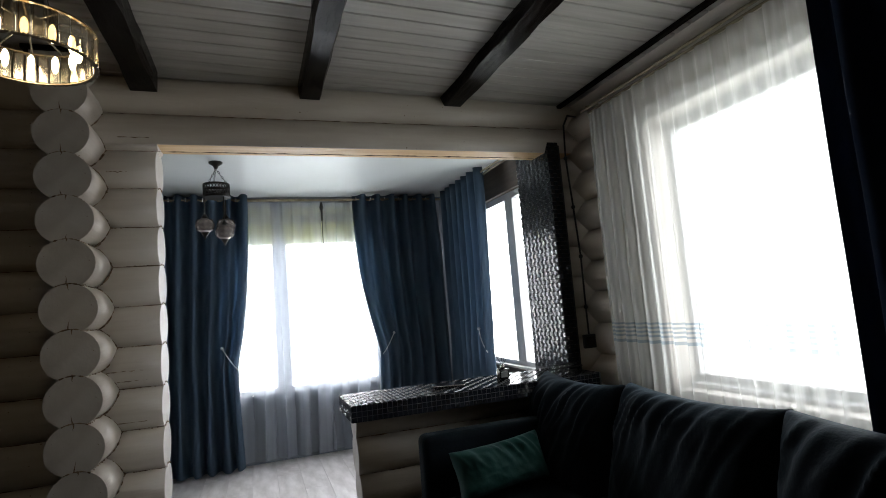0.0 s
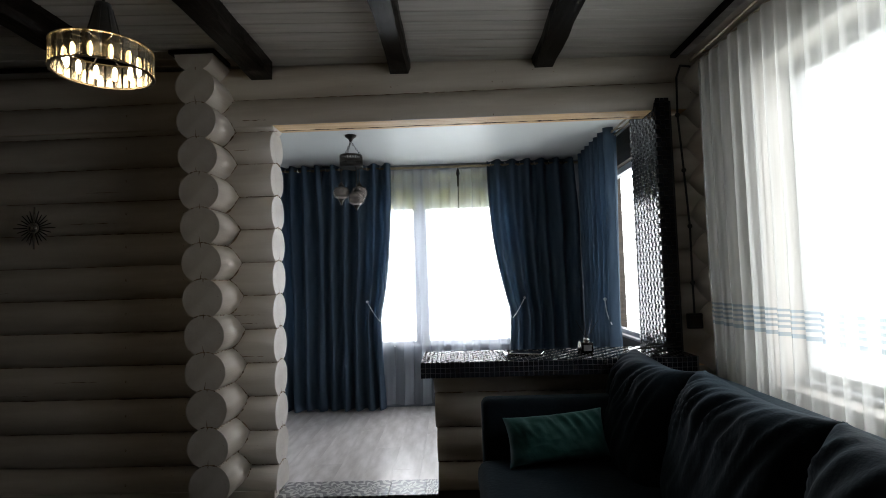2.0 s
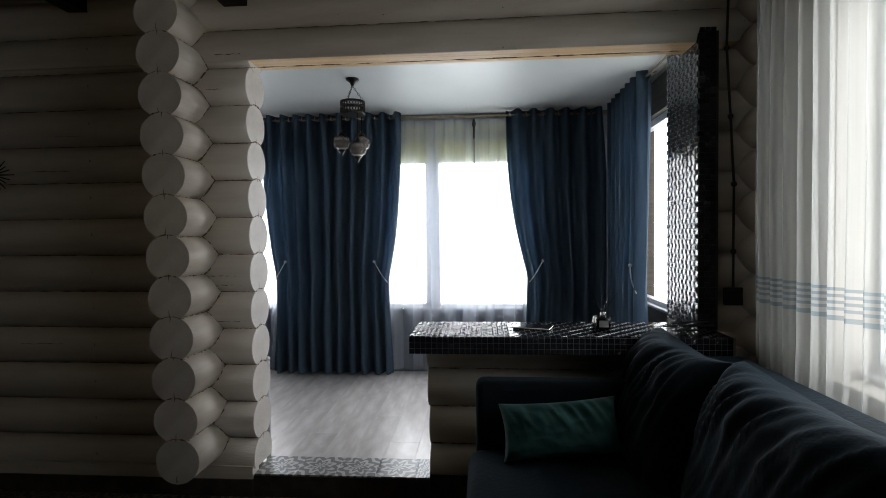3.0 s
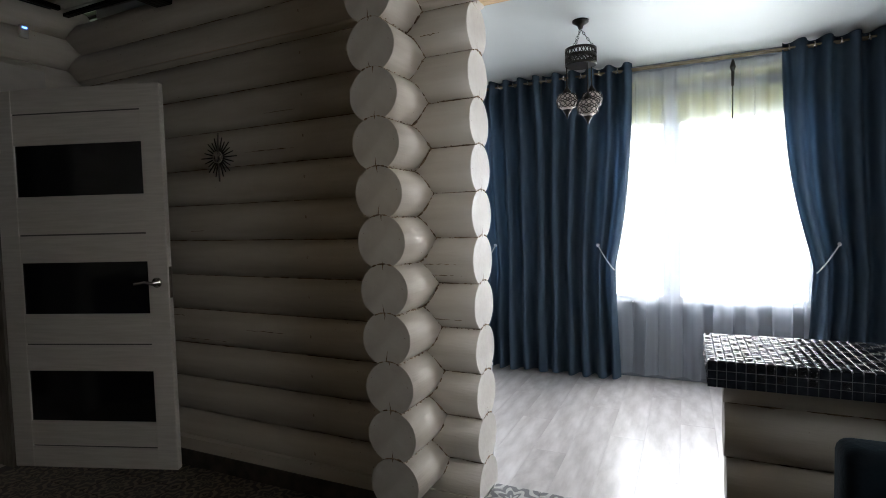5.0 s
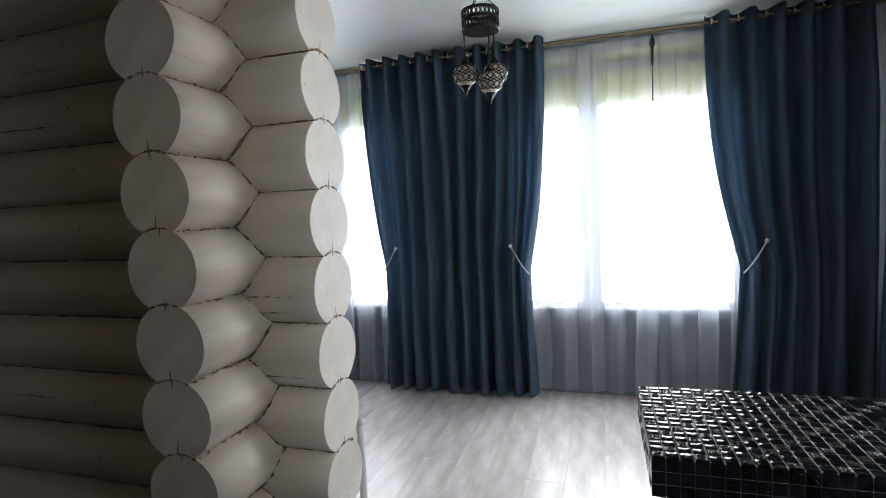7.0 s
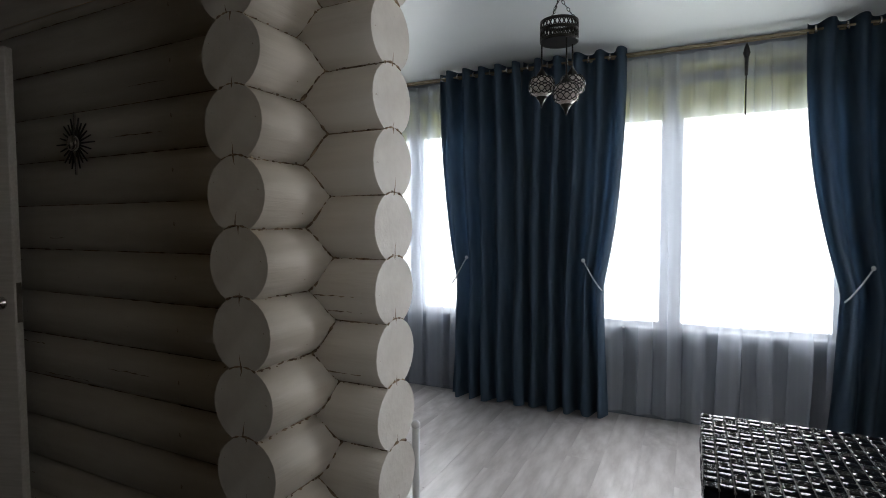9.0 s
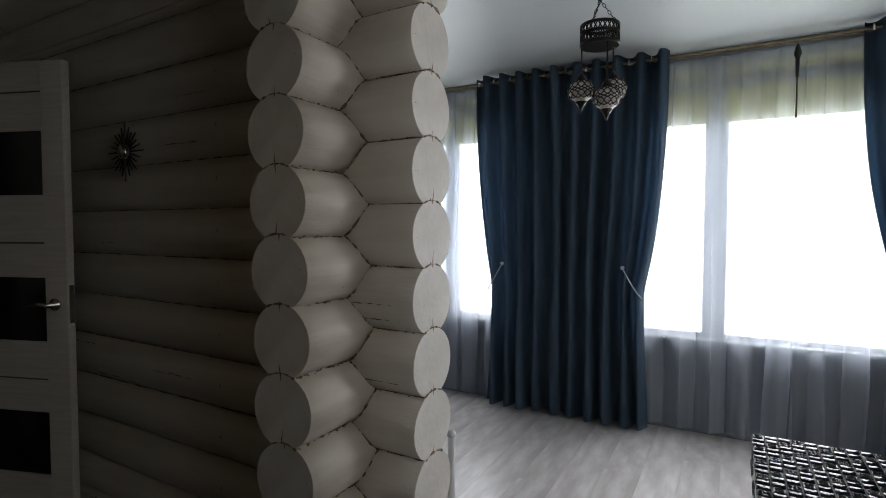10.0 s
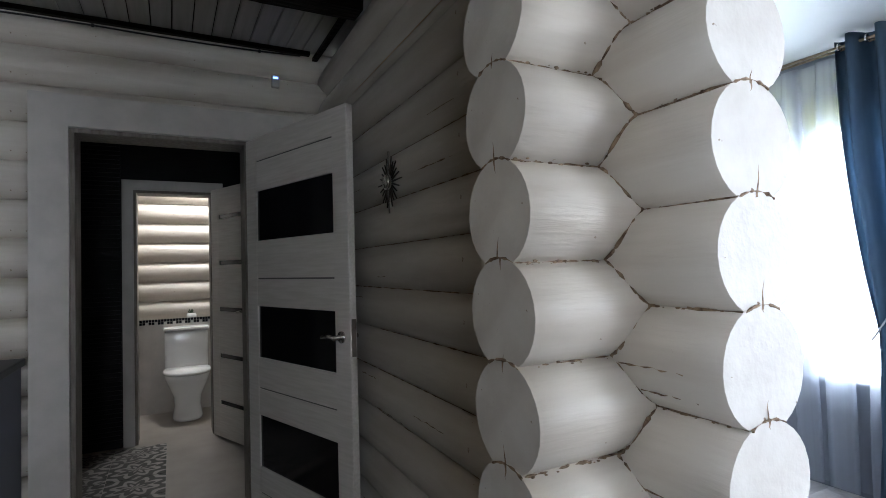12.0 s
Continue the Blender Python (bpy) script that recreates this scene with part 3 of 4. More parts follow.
for d in ((-0.06, 0, 0.035, RWZ1 - RWZ0), (RW1 - RW0 - 0.035, 0, RW1 - RW0 + 0.06, RWZ1 - RWZ0), (-0.06, RWZ1 - RWZ0, RW1 - RW0 + 0.06, RWZ1 - RWZ0 + 0.08), (-0.06, -0.08, RW1 - RW0 + 0.06, 0)):
    part("casing_board", box(d[0], -0.10, d[1], d[2], -0.082, d[3], 0.003, segments=1), WHITE, big)
    part("reveal", box(d[0] + (0.055 if d[2] - d[0] < 0.2 and d[0] < 0 else 0), -0.080, d[1], d[2] - (0.055 if d[2] - d[0] < 0.2 and d[0] > 0 else 0), 0.048, d[3]), WHITE, big) if d[2] - d[0] < 0.2 else None
part("reveal", box(0, -0.081, -0.06, RW1 - RW0, 0.11, -0.002), WHITE, big)
part("reveal", box(0, -0.081, RWZ1 - RWZ0 + 0.002, RW1 - RW0, 0.11, RWZ1 - RWZ0 + 0.06), WHITE, big)
# outdoors
tagged(new("ground", mesh_of(box(-400, -400, -0.6, 400, 400, -0.5), "ground", material("meadow", (0.10, 0.16, 0.05), 0.9, color2=(0.16, 0.22, 0.08), scale=2))), "green meadow round the house", "ground", kind="structure")
for dims in ((-14, 11.0, -0.5, 5.6, 11.2, 9), (5.2, -10, -0.5, 5.4, 10.995, 9)):
    slab("backdrop", dims, SKYGLOW, "bright overcast sky in the distance", "sky")
slab("roof_main", (-6, -3, 2.62, 2.9, 3.0, 2.72), DARKMETAL, "flat roof over the house", "roof")
slab("roof_veranda", (-3.2, 3.0, 2.6, 2.9, 6.0, 2.7), DARKMETAL, "flat roof over the veranda", "roof")


# ---- curtains ----
def drape(width, height, folds, depth, gather=None, seed=0, thick=0.0, top_wave=1.0, nz=36, omega=0.0):
    """Hanging cloth in x (0 to width) and z (0 down to -height), waving in y. gather(s, d): shift in x at share s of the width and d below the top."""
    b = bmesh.new()
    nx = folds * 12
    rows = []
    for j in range(nz + 1):
        d = height * j / nz
        row = []
        for i in range(nx + 1):
            s = i / nx
            ph = s * folds * 2 * math.pi + 0.8 * noise.noise((s * 4 + seed, d * 0.2, 1.7)) * (0.5 + 0.5 * d)
            amp = depth * (top_wave + (1 - top_wave) * min(1, d / 0.4)) * (1 + 0.35 * noise.noise((s * 5, d * 0.8, seed + 4.2)))
            x = width * s + 0.010 * noise.noise((s * 9, d * 1.3, seed)) * d
            if omega:
                x -= omega * width / folds * math.sin(2 * ph) * (0.55 + 2.2 * noise.noise((s * width * 3.1, d * 0.4, seed + 2.5))) * min(1, 0.55 + d)
            if gather:
                x += gather(s, d)
            y = amp * math.tanh(1.25 * (math.sin(ph) + 0.12)) * 1.12 + 0.012 * noise.noise((s * 11, d * 1.1, seed + 9)) * d
            z = -d if j < nz else -d + 0.012 * noise.noise((s * 6, seed, 3))
            row.append(b.verts.new((x, y, z)))
        rows.append(row)
    for p, q in zip(rows, rows[1:]):
        for i in range(nx):
            b.faces.new((p[i], p[i + 1], q[i + 1], q[i])).smooth = True
    if thick:
        bmesh.ops.solidify(b, geom=b.faces[:], thickness=thick)
    return b


def curtain(m, width, height, folds, label, tie=0, pull=0.14, tie_d=1.56, seed=0, group="blue veranda curtains", cloth=None):
    """Eyelet curtain; tie -1 or 1: which edge a cord holds back."""
    t = thing("curtain", m, label, "curtain", group)

    def gather(s, d):
        if not tie:
            return 0
        inner = (1 - s if tie > 0 else s) ** 4 * 0.035 * min(1, d / 0.6)
        e = s if tie > 0 else 1 - s
        k = d / tie_d
        curve = (0.15 * math.sin(min(k, 1) * math.pi) * -0.15 + k ** 2.2) if k < 1 else 1 - 0.25 * min(1, (k - 1) * 1.6)
        return -tie * pull * curve * e ** 1.5 - tie * inner
    part("cloth", drape(width, height, folds, 0.062, gather, seed, 0.003), cloth or BLUE, t, smooth=True)
    for k in range(folds * 2):
        x = width * (k + 0.5) / (folds * 2) if folds * 2 > 1 else width / 2
        b = bmesh.new()
        rr = []
        for i in range(16):
            a = 2 * math.pi * i / 16
            rr.append([b.verts.new((x + (-0.004 if q < 2 else 0.004), r * math.cos(a), -0.045 + r * math.sin(a))) for q, r in enumerate((0.016, 0.022, 0.022, 0.016))])
        for i in range(16):
            for q in range(4):
                b.faces.new((rr[i][q], rr[(i + 1) % 16][q], rr[(i + 1) % 16][(q + 1) % 4], rr[i][(q + 1) % 4]))
        part("eyelet", b, STEEL, t)
    if tie:
        xe = (width if tie > 0 else 0) - tie * pull
        xk = xe - tie * 0.13
        pts = [(xe - tie * 0.006 - tie * 0.124 * s, -0.04 - 0.012 * s - 0.012 * math.sin(s * 3.14), -tie_d - 0.04 + 0.20 * s ** 1.15) for s in (0, 0.2, 0.4, 0.6, 0.8, 1.0)]
        part("tieback_cord", tube(pts, 0.0048), ROPE, t, "pale grey cord holding the curtain back")
        part("tieback_knob", ball(pts[-1], 0.014), ROPE, t)
    return t


ROPE = material("pale_cord", (0.42, 0.43, 0.45), 0.7, color2=(0.5, 0.51, 0.52), scale=60)
CY = 5.195
CTOP = VCEIL - 0.015
CH = CTOP - VFLOOR - 0.02
curtain(pose(-1.395, CY, CTOP), 0.645, CH, 5, "blue eyelet curtain tied back beside the window", -1, 0.12, seed=1)
curtain(pose(-0.725, CY, CTOP), 0.70, CH, 5, "blue eyelet curtain tied back beside the window", 1, 0.13, seed=2)
curtain(pose(0.96, CY, CTOP), 0.885, CH, 6, "blue eyelet curtain tied back beside the window", -1, 0.20, seed=3)
curtain(pose(1.90, 5.15, CTOP, 0, 0, -90), 1.05, CH, 7, "blue eyelet curtain hanging over the side window", 1, 0.09, seed=4)
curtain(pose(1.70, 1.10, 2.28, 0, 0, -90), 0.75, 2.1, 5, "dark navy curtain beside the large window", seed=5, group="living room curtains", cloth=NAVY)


def rail(p, q, label, metal):
    t = thing("curtain_rail", Matrix.Translation(p), label, "curtain rail")
    d = Vector(q) - Vector(p)
    part("rail", rod((0, 0, 0), d, 0.008), metal, t)
    off = Vector((-d.y, d.x, 0)).normalized() * 0.05
    part("rail", rod(off, off + d, 0.007), metal, t)
    for k in (0.02, 0.5, 0.98):
        part("bracket", rod(d * k + off * 1.6 + Vector((0, 0, 0.03)), d * k - off * 0.1 + Vector((0, 0, 0.008)), 0.006), metal, t)
    return t


rail((VER_L + 0.05, CY, CTOP - 0.045), (1.93, CY, CTOP - 0.045), "double bronze curtain rail below the ceiling", BRONZE)
rail((1.90, 5.2, CTOP - 0.045), (1.90, 2.98, CTOP - 0.045), "double bronze curtain rail below the ceiling", BRONZE)
rail((1.79, 2.45, 2.30), (1.79, -0.4, 2.30), "double bronze curtain rail above the window", BRONZE)


def voile(m, width, height, folds, label, seed, stripes=(), rows=50, cloth=None, depth=0.032):
    t = thing("sheer_curtain", m, label, "curtain")
    b = drape(width, height, folds, depth, None, seed, 0, 0.5, rows, 0.13)
    for f in b.faces:
        z = -f.calc_center_median().z
        if any(a < z < c for a, c in stripes):
            f.material_index = 1
    part("cloth", b, (cloth or SHEER, STRIPE), t, smooth=True)
    return t


voile(pose(VER_L + 0.1, CY + 0.122, CTOP - 0.05), 3.262, CH - 0.06, 17, "white sheer curtain hanging to the floor", 11)
voile(pose(0.666, CY + 0.122, CTOP - 0.05), 1.27, CH - 0.06, 7, "white sheer curtain hanging to the floor", 12)
voile(pose(1.96, 5.2, CTOP - 0.05, 0, 0, -90), 0.7, CH - 0.06, 5, "white sheer curtain at the side window", 13)
voile(pose(1.80, 2.40, 2.27, 0, 0, -90), 2.4, 2.0, 30, "white sheer curtain with grey-blue stripes", 14, [(1.155, 1.165), (1.175, 1.185), (1.195, 1.205), (1.215, 1.225), (1.24, 1.255)], 400, SHEER_ROOM, 0.022)

tassel = thing("curtain_tassel", pose(0.663, CY + 0.068, 2.40), "dark pointed tassel hanging between the sheer curtains", "tassel")
part("head", turned([(0.0, 0.0), (0.013, -0.03), (0.021, -0.065), (0.013, -0.09), (0.010, -0.10)], 10), BLACK, tassel, smooth=True)
part("cord", rod((0, 0, -0.095), (0, 0, -0.20), 0.012, 0.009), BLACK, tassel, smooth=True)
part("cord", rod((0, 0, -0.20), (0, 0, -0.44), 0.0045), BLACK, tassel)
# little gauge stuck on the inside of the pane
gauge = thing("window_thermometer", pose(0.657, FAR_Y + 0.0745, 1.03), "small striped thermometer stuck on the window pane", "thermometer")
part("strip", box(-0.019, 0, 0, 0.019, 0.003, 0.14, 0.001, segments=1), GLASS, gauge, "clear strip")
for k in range(6):
    part("mark", box(-0.018, -0.004, 0.006 + k * 0.022, 0.018, -0.0005, 0.020 + k * 0.022), BLACK, gauge)
# ---- bar ----
BX0, BX1, BY0, BY1, BZ0, BZ1 = 0.41, 1.78, 2.5112, 2.90, 0.771, 0.845
bar = thing("bar_counter", Matrix(), "bar counter clad in black glass mosaic on a low log wall", "counter")
part("slab", box(BX0 + 0.0012, BY0 + 0.0012, BZ0, BX1, BY1 - 0.001, BZ1 - 0.0012), GROUT, bar)
column = thing("mosaic_column", Matrix(), "upright panel clad in black glass mosaic tiles", "column")
MX0, MX1, MY0, MY1, MZ1 = 1.70, 1.79, 2.70, 3.10, 2.20
part("core", box(MX0 + 0.004, MY0 + 0.004, BZ1 - 0.07, MX1, MY1, MZ1), DARKGROUT, column)

# ---- sofa ----
sofa = thing("corner_sofa", Matrix(), "dark grey-teal velvet corner sofa with loose back cushions", "sofa")
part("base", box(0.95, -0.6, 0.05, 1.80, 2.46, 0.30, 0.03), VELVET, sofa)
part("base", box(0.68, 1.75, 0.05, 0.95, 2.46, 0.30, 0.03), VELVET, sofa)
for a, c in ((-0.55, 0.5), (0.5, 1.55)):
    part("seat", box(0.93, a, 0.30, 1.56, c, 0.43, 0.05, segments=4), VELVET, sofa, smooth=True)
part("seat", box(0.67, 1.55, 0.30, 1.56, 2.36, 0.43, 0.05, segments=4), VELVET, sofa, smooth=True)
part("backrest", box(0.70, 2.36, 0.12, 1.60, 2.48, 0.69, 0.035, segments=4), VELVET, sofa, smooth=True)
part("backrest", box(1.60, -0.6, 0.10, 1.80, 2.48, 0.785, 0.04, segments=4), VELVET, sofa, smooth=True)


def cushion(name, w, h, d, mat, parent, at, seed, wrinkle=0.008, n=30, label="", crumple=0.0):
    """A stuffed cushion: x across, z up, y thick, with pinched corners and soft wrinkles."""
    b = bmesh.new()
    grids = []
    for side in (-1, 1):
        g = []
        for i in range(n + 1):
            row = []
            for j in range(n + 1):
                u, v = i / n * 2 - 1, j / n * 2 - 1
                bulge = max(0.0, (1 - abs(u) ** 3.5) * (1 - abs(v) ** 3.5)) ** 0.45
                rise = min(1.0, max(0.15, (v + 0.35) / 0.9))
                a = (1 - abs(noise.noise((u * 5.5 + v * 1.6 + seed, v * 0.5, seed * 2.1))) * 3.0) * rise
                wr = a + 0.6 * noise.noise((u * 11 + v * 2.5 + seed, v * 0.8, 3.3 + seed)) * rise + 0.8 * noise.noise((u * 1.3 + seed, v * 1.3, 7.7))
                wr += crumple * ((1 - abs(noise.noise((u * 1.7 + v * 1.1 + seed, v * 1.3 - u * 0.6, 5.1))) * 3.4) + 0.7 * noise.noise((u * 3.2 - v * 1.5, v * 3 + seed, 1.9)))
                k = 1 - 0.07 * (1 - v * v) * abs(u) ** 4
                k2 = 1 - 0.10 * (1 - u * u) * abs(v) ** 4
                row.append(b.verts.new((u * w / 2 * k, side * (d / 2 * bulge + wrinkle * wr * bulge), v * h / 2 * k2)))
            g.append(row)
        grids.append(g)
    for g in grids:
        for i in range(n):
            for j in range(n):
                b.faces.new((g[i][j], g[i + 1][j], g[i + 1][j + 1], g[i][j + 1])).smooth = True
    bmesh.ops.remove_doubles(b, verts=b.verts[:], dist=0.0005)
    return part(name, b, mat, parent, label, smooth=True, at=at)


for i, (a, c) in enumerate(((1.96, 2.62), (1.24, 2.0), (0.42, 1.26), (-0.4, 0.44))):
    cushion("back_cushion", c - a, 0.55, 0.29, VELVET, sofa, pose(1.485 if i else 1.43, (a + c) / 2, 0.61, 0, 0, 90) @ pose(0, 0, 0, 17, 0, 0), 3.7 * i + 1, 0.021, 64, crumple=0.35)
pillow = thing("pillow", pose(1.02, 2.255, 0.545, -22, -4, 3), "emerald green velvet pillow leaning on the sofa", "pillow")
cushion("cover", 0.45, 0.215, 0.16, GREEN, pillow, Matrix(), 8.2, 0.013, 60, crumple=0.5)


# ---- doors ----
def door_leaf(number, m, w, h, panes, grooves, label, glass_label, pane_m=None):
    """A leaf in its own plane: x from the hinge, z up, thin in y."""
    t = thing("door_%d" % number, m, label, "door", kind="structure")
    st = 0.11
    bm = box(0, -0.018, 0, st, 0.018, h, 0.003, segments=1)
    box(w - st, -0.018, 0, w, 0.018, h, 0.003, bm, segments=1)
    zs = sorted([*panes, *[(g - 0.004, g + 0.004) for g in grooves]])
    z = 0
    for a, c in zs:
        box(st, -0.016, z, w - st, 0.016, a, bm=bm)
        z = c
    box(st, -0.016, z, w - st, 0.016, h, bm=bm)
    part("leaf", bm, DOORW, t)
    for a, c in panes:
        part("glass_panel", box(st, -0.008, a, w - st, 0.008, c), BLACKGLASS, t, glass_label)
    for g in grooves:
        part("groove_strip", box(st, -0.011, g - 0.004, w - st, 0.011, g + 0.004), GROOVE, t)
    for s in (-1, 1):
        hd = part("handle", turned([(0.026, 0), (0.026, 0.006), (0.012, 0.009), (0.010, 0.045), (0.0, 0.047)], 20), STEEL, t, "satin steel lever handle", True, pose(w - 0.06, s * 0.018, 0.98, 90 if s < 0 else -90))
        part("lever", tube([(w - 0.06, s * 0.058, 0.98), (w - 0.10, s * 0.062, 0.985), (w - 0.155, s * 0.060, 0.977)], 0.008), STEEL, t)
    part("strike_plate", box(w - 0.001, -0.011, 0.90, w + 0.002, 0.011, 1.06), STEEL, t)
    return t


HINGE = Vector((-2.925, D1 + 0.005, 0.01))
EDGE = Vector((-2.045, 2.675, 0.01))
ang = math.degrees(math.atan2(EDGE.y - HINGE.y, EDGE.x - HINGE.x))
door_leaf(1, pose(*HINGE, 0, 0, ang), (EDGE - HINGE).length, 1.985, [(0.25, 0.52), (0.82, 1.09), (1.435, 1.70)], [0.115, 0.66, 1.235, 1.86],
          "open pale door leaf with three black glass panels", "black glass panel")
door_leaf(2, pose(-4.46, 2.294, 0.01, 0, 0, 22), 0.62, 1.93, [(g, g + 0.034) for g in (0.25, 0.61, 0.97, 1.33, 1.69)], [],
          "open white door leaf with narrow black strips", "narrow black glass strip")


def casing(name, x, y0, y1, h, left, right, top, mat, depth=0.03, bottom=0.0):
    t = thing(name, Matrix(), "flat painted casing round the doorway", "door frame", kind="structure")
    part("jamb_board", box(x, y0 - left, bottom, x + depth, y0, h + top), mat, t)
    part("jamb_board", box(x, y1, bottom, x + depth, y1 + right, h + top), mat, t)
    part("head_board", box(x, y0, h, x + depth, y1, h + top), mat, t)
    # darker than the boards in front: shade is put into the lining's colour
    part("lining", box(x - 0.2, y0, bottom, x - 0.002, y0 + 0.02, h), LINING, t, "brownish wooden lining, darkened for the shadow band inside the casing")
    part("lining", box(x - 0.2, y1 - 0.02, bottom, x - 0.002, y1, h), LINING, t, "brownish wooden lining, darkened for the shadow band inside the casing")
    part("lining", box(x - 0.2, y0 + 0.02, h - 0.02, x - 0.002, y1 - 0.02, h), LINING, t, "brownish wooden lining, darkened for the shadow band inside the casing")


casing("door_frame_hall", -2.925, D0, D1, DH, 0.155, 0.24, 0.155, WHITE)
# corridor and toilet
WX = -4.5
pierced("wall_wc", "y", WX - 0.1, 0.1, 0.9, 3.0, 0.0, 2.4, [(1.738, 2.294, 0.0, 1.93)], TILEBLACK, "corridor wall clad in black ribbed tiles")
casing("door_frame_wc", WX + 0.002, 1.738, 2.294, 1.93, 0.075, 0.075, 0.075, WHITE, 0.02)
slab("wall_corridor_south", (-4.5, 0.9, 0, -3.12, 1.0, 2.4), TILEBLACK, "corridor wall clad in black tiles")
slab("wall_corridor_north", (-5.8, 2.96, 0, -3.12, 3.06, 2.4), LOG, "painted corridor wall")
slab("wall_wc_south", (-5.8, 1.4, 0, -4.6, 1.5, 2.4), WHITE, "white wall of the toilet")
slab("wall_wc_back", (-5.8, 1.5, 0, -5.62, 2.96, 2.4), WHITE, "white back wall of the toilet")
wall_wc_logs = thing("wall_wc_logs", Matrix(), "painted round logs above the toilet", "wall", kind="structure")
for z in courses(0.93, 0.9, 2.4):
    log(wall_wc_logs, (-5.60, 1.5, z), (-5.60, 2.96, z))
slab("ledge_wc", (-5.62, 1.5, 0.0, -5.44, 2.96, 0.84), WHITE, "white boxed-in ledge behind the toilet")
lamp_wc = window_light("toilet_light", look((-5.25, 2.2, 2.33), (-5.4, 2.2, 0)), 0.3, 0.3, 9, (1, 0.95, 0.86))
fix = thing("ceiling_lamp", pose(-5.25, 2.2, 2.4), "round white ceiling lamp over the toilet", "ceiling lamp")
part("base", turned([(0.16, 0.0), (0.16, -0.03), (0.15, -0.04), (0.0, -0.04)], 28), WHITE, fix, smooth=True)
strip = thing("mosaic_strip", pose(-5.438, 1.5, 0.80), "black mosaic border along the ledge top", "border")
mt = mesh_of(box(0, 0.001, 0.0, 0.004, 0.023, 0.023, 0.001, segments=1), "mosaic_tile", MOSAIC)
for i in range(54):
    for k in range(1 + (i * 7) % 3 // 2, 3):
        part("mosaic_tile", mt, None, strip, at=pose(0, i * 0.025, 0.04 - 0.025 * (2 - k)))
pot = thing("potted_plant", pose(-5.50, 2.16, 0.84), "small dark green plant in a white pot", "plant")
part("pot", turned([(0.03, 0), (0.042, 0.01), (0.046, 0.04), (0.036, 0.062), (0.03, 0.062)], 18), CERAMIC, pot, smooth=True)
LEAF = material("leaf", (0.02, 0.045, 0.018), 0.6, color2=(0.04, 0.08, 0.03), scale=20)
bm = bmesh.new()
for i in range(40):
    a, e, r = random.uniform(0, 6.28), random.uniform(0.2, 1.5), random.uniform(0.02, 0.05)
    p = Vector((r * math.cos(a) * math.cos(e), r * math.sin(a) * math.cos(e), 0.06 + r * math.sin(e)))
    rod((0, 0, 0.05), p, 0.001, 0.005, 5, bm)
part("leaves", bm, LEAF, pot)
cab = thing("kitchen_cabinet", pose(-2.90, 0.45, 0.002), "blue kitchen cabinet with a dark worktop", "cabinet")
CABBLUE = material("blue_lacquer", (0.008, 0.014, 0.042), 0.4, color2=(0.012, 0.02, 0.052), scale=4)
part("body", box(0, 0, 0, 0.50, 0.93, 0.88, 0.004), CABBLUE, cab)
part("door", box(0.5005, 0.02, 0.09, 0.52, 0.45, 0.86, 0.004), CABBLUE, cab)
part("door", box(0.5005, 0.47, 0.09, 0.52, 0.91, 0.86, 0.004), CABBLUE, cab)
part("worktop", box(-0.01, -0.01, 0.881, 0.54, 0.945, 0.915, 0.006), BLACK, cab)
jar = thing("glass_jar", pose(-2.60, 1.28, 0.918), "clear glass jar on the worktop", "jar")
part("jar_body", turned([(0.045, 0), (0.05, 0.01), (0.05, 0.075), (0.042, 0.085)], 20), CERAMIC, jar, smooth=True)
part("rim", turned([(0.043, 0.085), (0.046, 0.088), (0.046, 0.095), (0.0, 0.096)], 20), STEEL, jar, smooth=True)
hook = thing("towel_hook", pose(-3.98, 2.51, 1.64), "small pale hook with a brown cloth", "hook")
part("hook_arm", tube([(0.0, 0.03, 0.0), (0.03, -0.01, -0.005), (0.06, -0.05, 0.01)], 0.008), WHITE, hook)
part("cloth", ball((0.02, 0.0, 0.03), 0.025, scale=(1.2, 1, 1)), material("brown_cloth", (0.12, 0.05, 0.03), 0.9, color2=(0.18, 0.08, 0.05), scale=30), hook)

mat_t = mesh_of(box(0.0012, 0.0012, 0.0, 0.3318, 0.3318, 0.006, 0.001, segments=1), "tile", TILE_HALL)
corridor_floor = bpy.data.objects["floor_corridor"]
for i in range(4):
    for j in range(3):
        part("tile", mat_t, None, corridor_floor, at=pose(-4.42 + i * 0.333, 0.95 + j * 0.333, 0.001))
rib_me = mesh_of(box(-4.498, 0.95, 0.0, -4.488, 1.655, 0.024), "rib", TILEBLACK)
for k in range(70):
    part("rib", rib_me, None, bpy.data.objects["wall_wc"], at=pose(0, 0, 0.04 + k * 0.033))
toilet = thing("toilet", pose(-5.15, 2.11, 0), "white ceramic toilet with a closed lid", "toilet")
part("bowl", turned([(0.12, 0.0), (0.123, 0.02), (0.105, 0.12), (0.113, 0.2), (0.172, 0.34), (0.185, 0.39), (0.17, 0.40)], 28), CERAMIC, toilet, smooth=True, at=Matrix.Diagonal((1.25, 1, 1, 1)))
part("lid", turned([(0.19, 0.402), (0.195, 0.41), (0.19, 0.43), (0.0, 0.436)], 28), CERAMIC, toilet, smooth=True, at=Matrix.Diagonal((1.25, 1, 1, 1)))
part("tank", box(-0.28, -0.18, 0.38, -0.12, 0.18, 0.76, 0.03, segments=3), CERAMIC, toilet, smooth=True)
part("tank_lid", box(-0.285, -0.19, 0.762, -0.11, 0.19, 0.79, 0.01), CERAMIC, toilet)


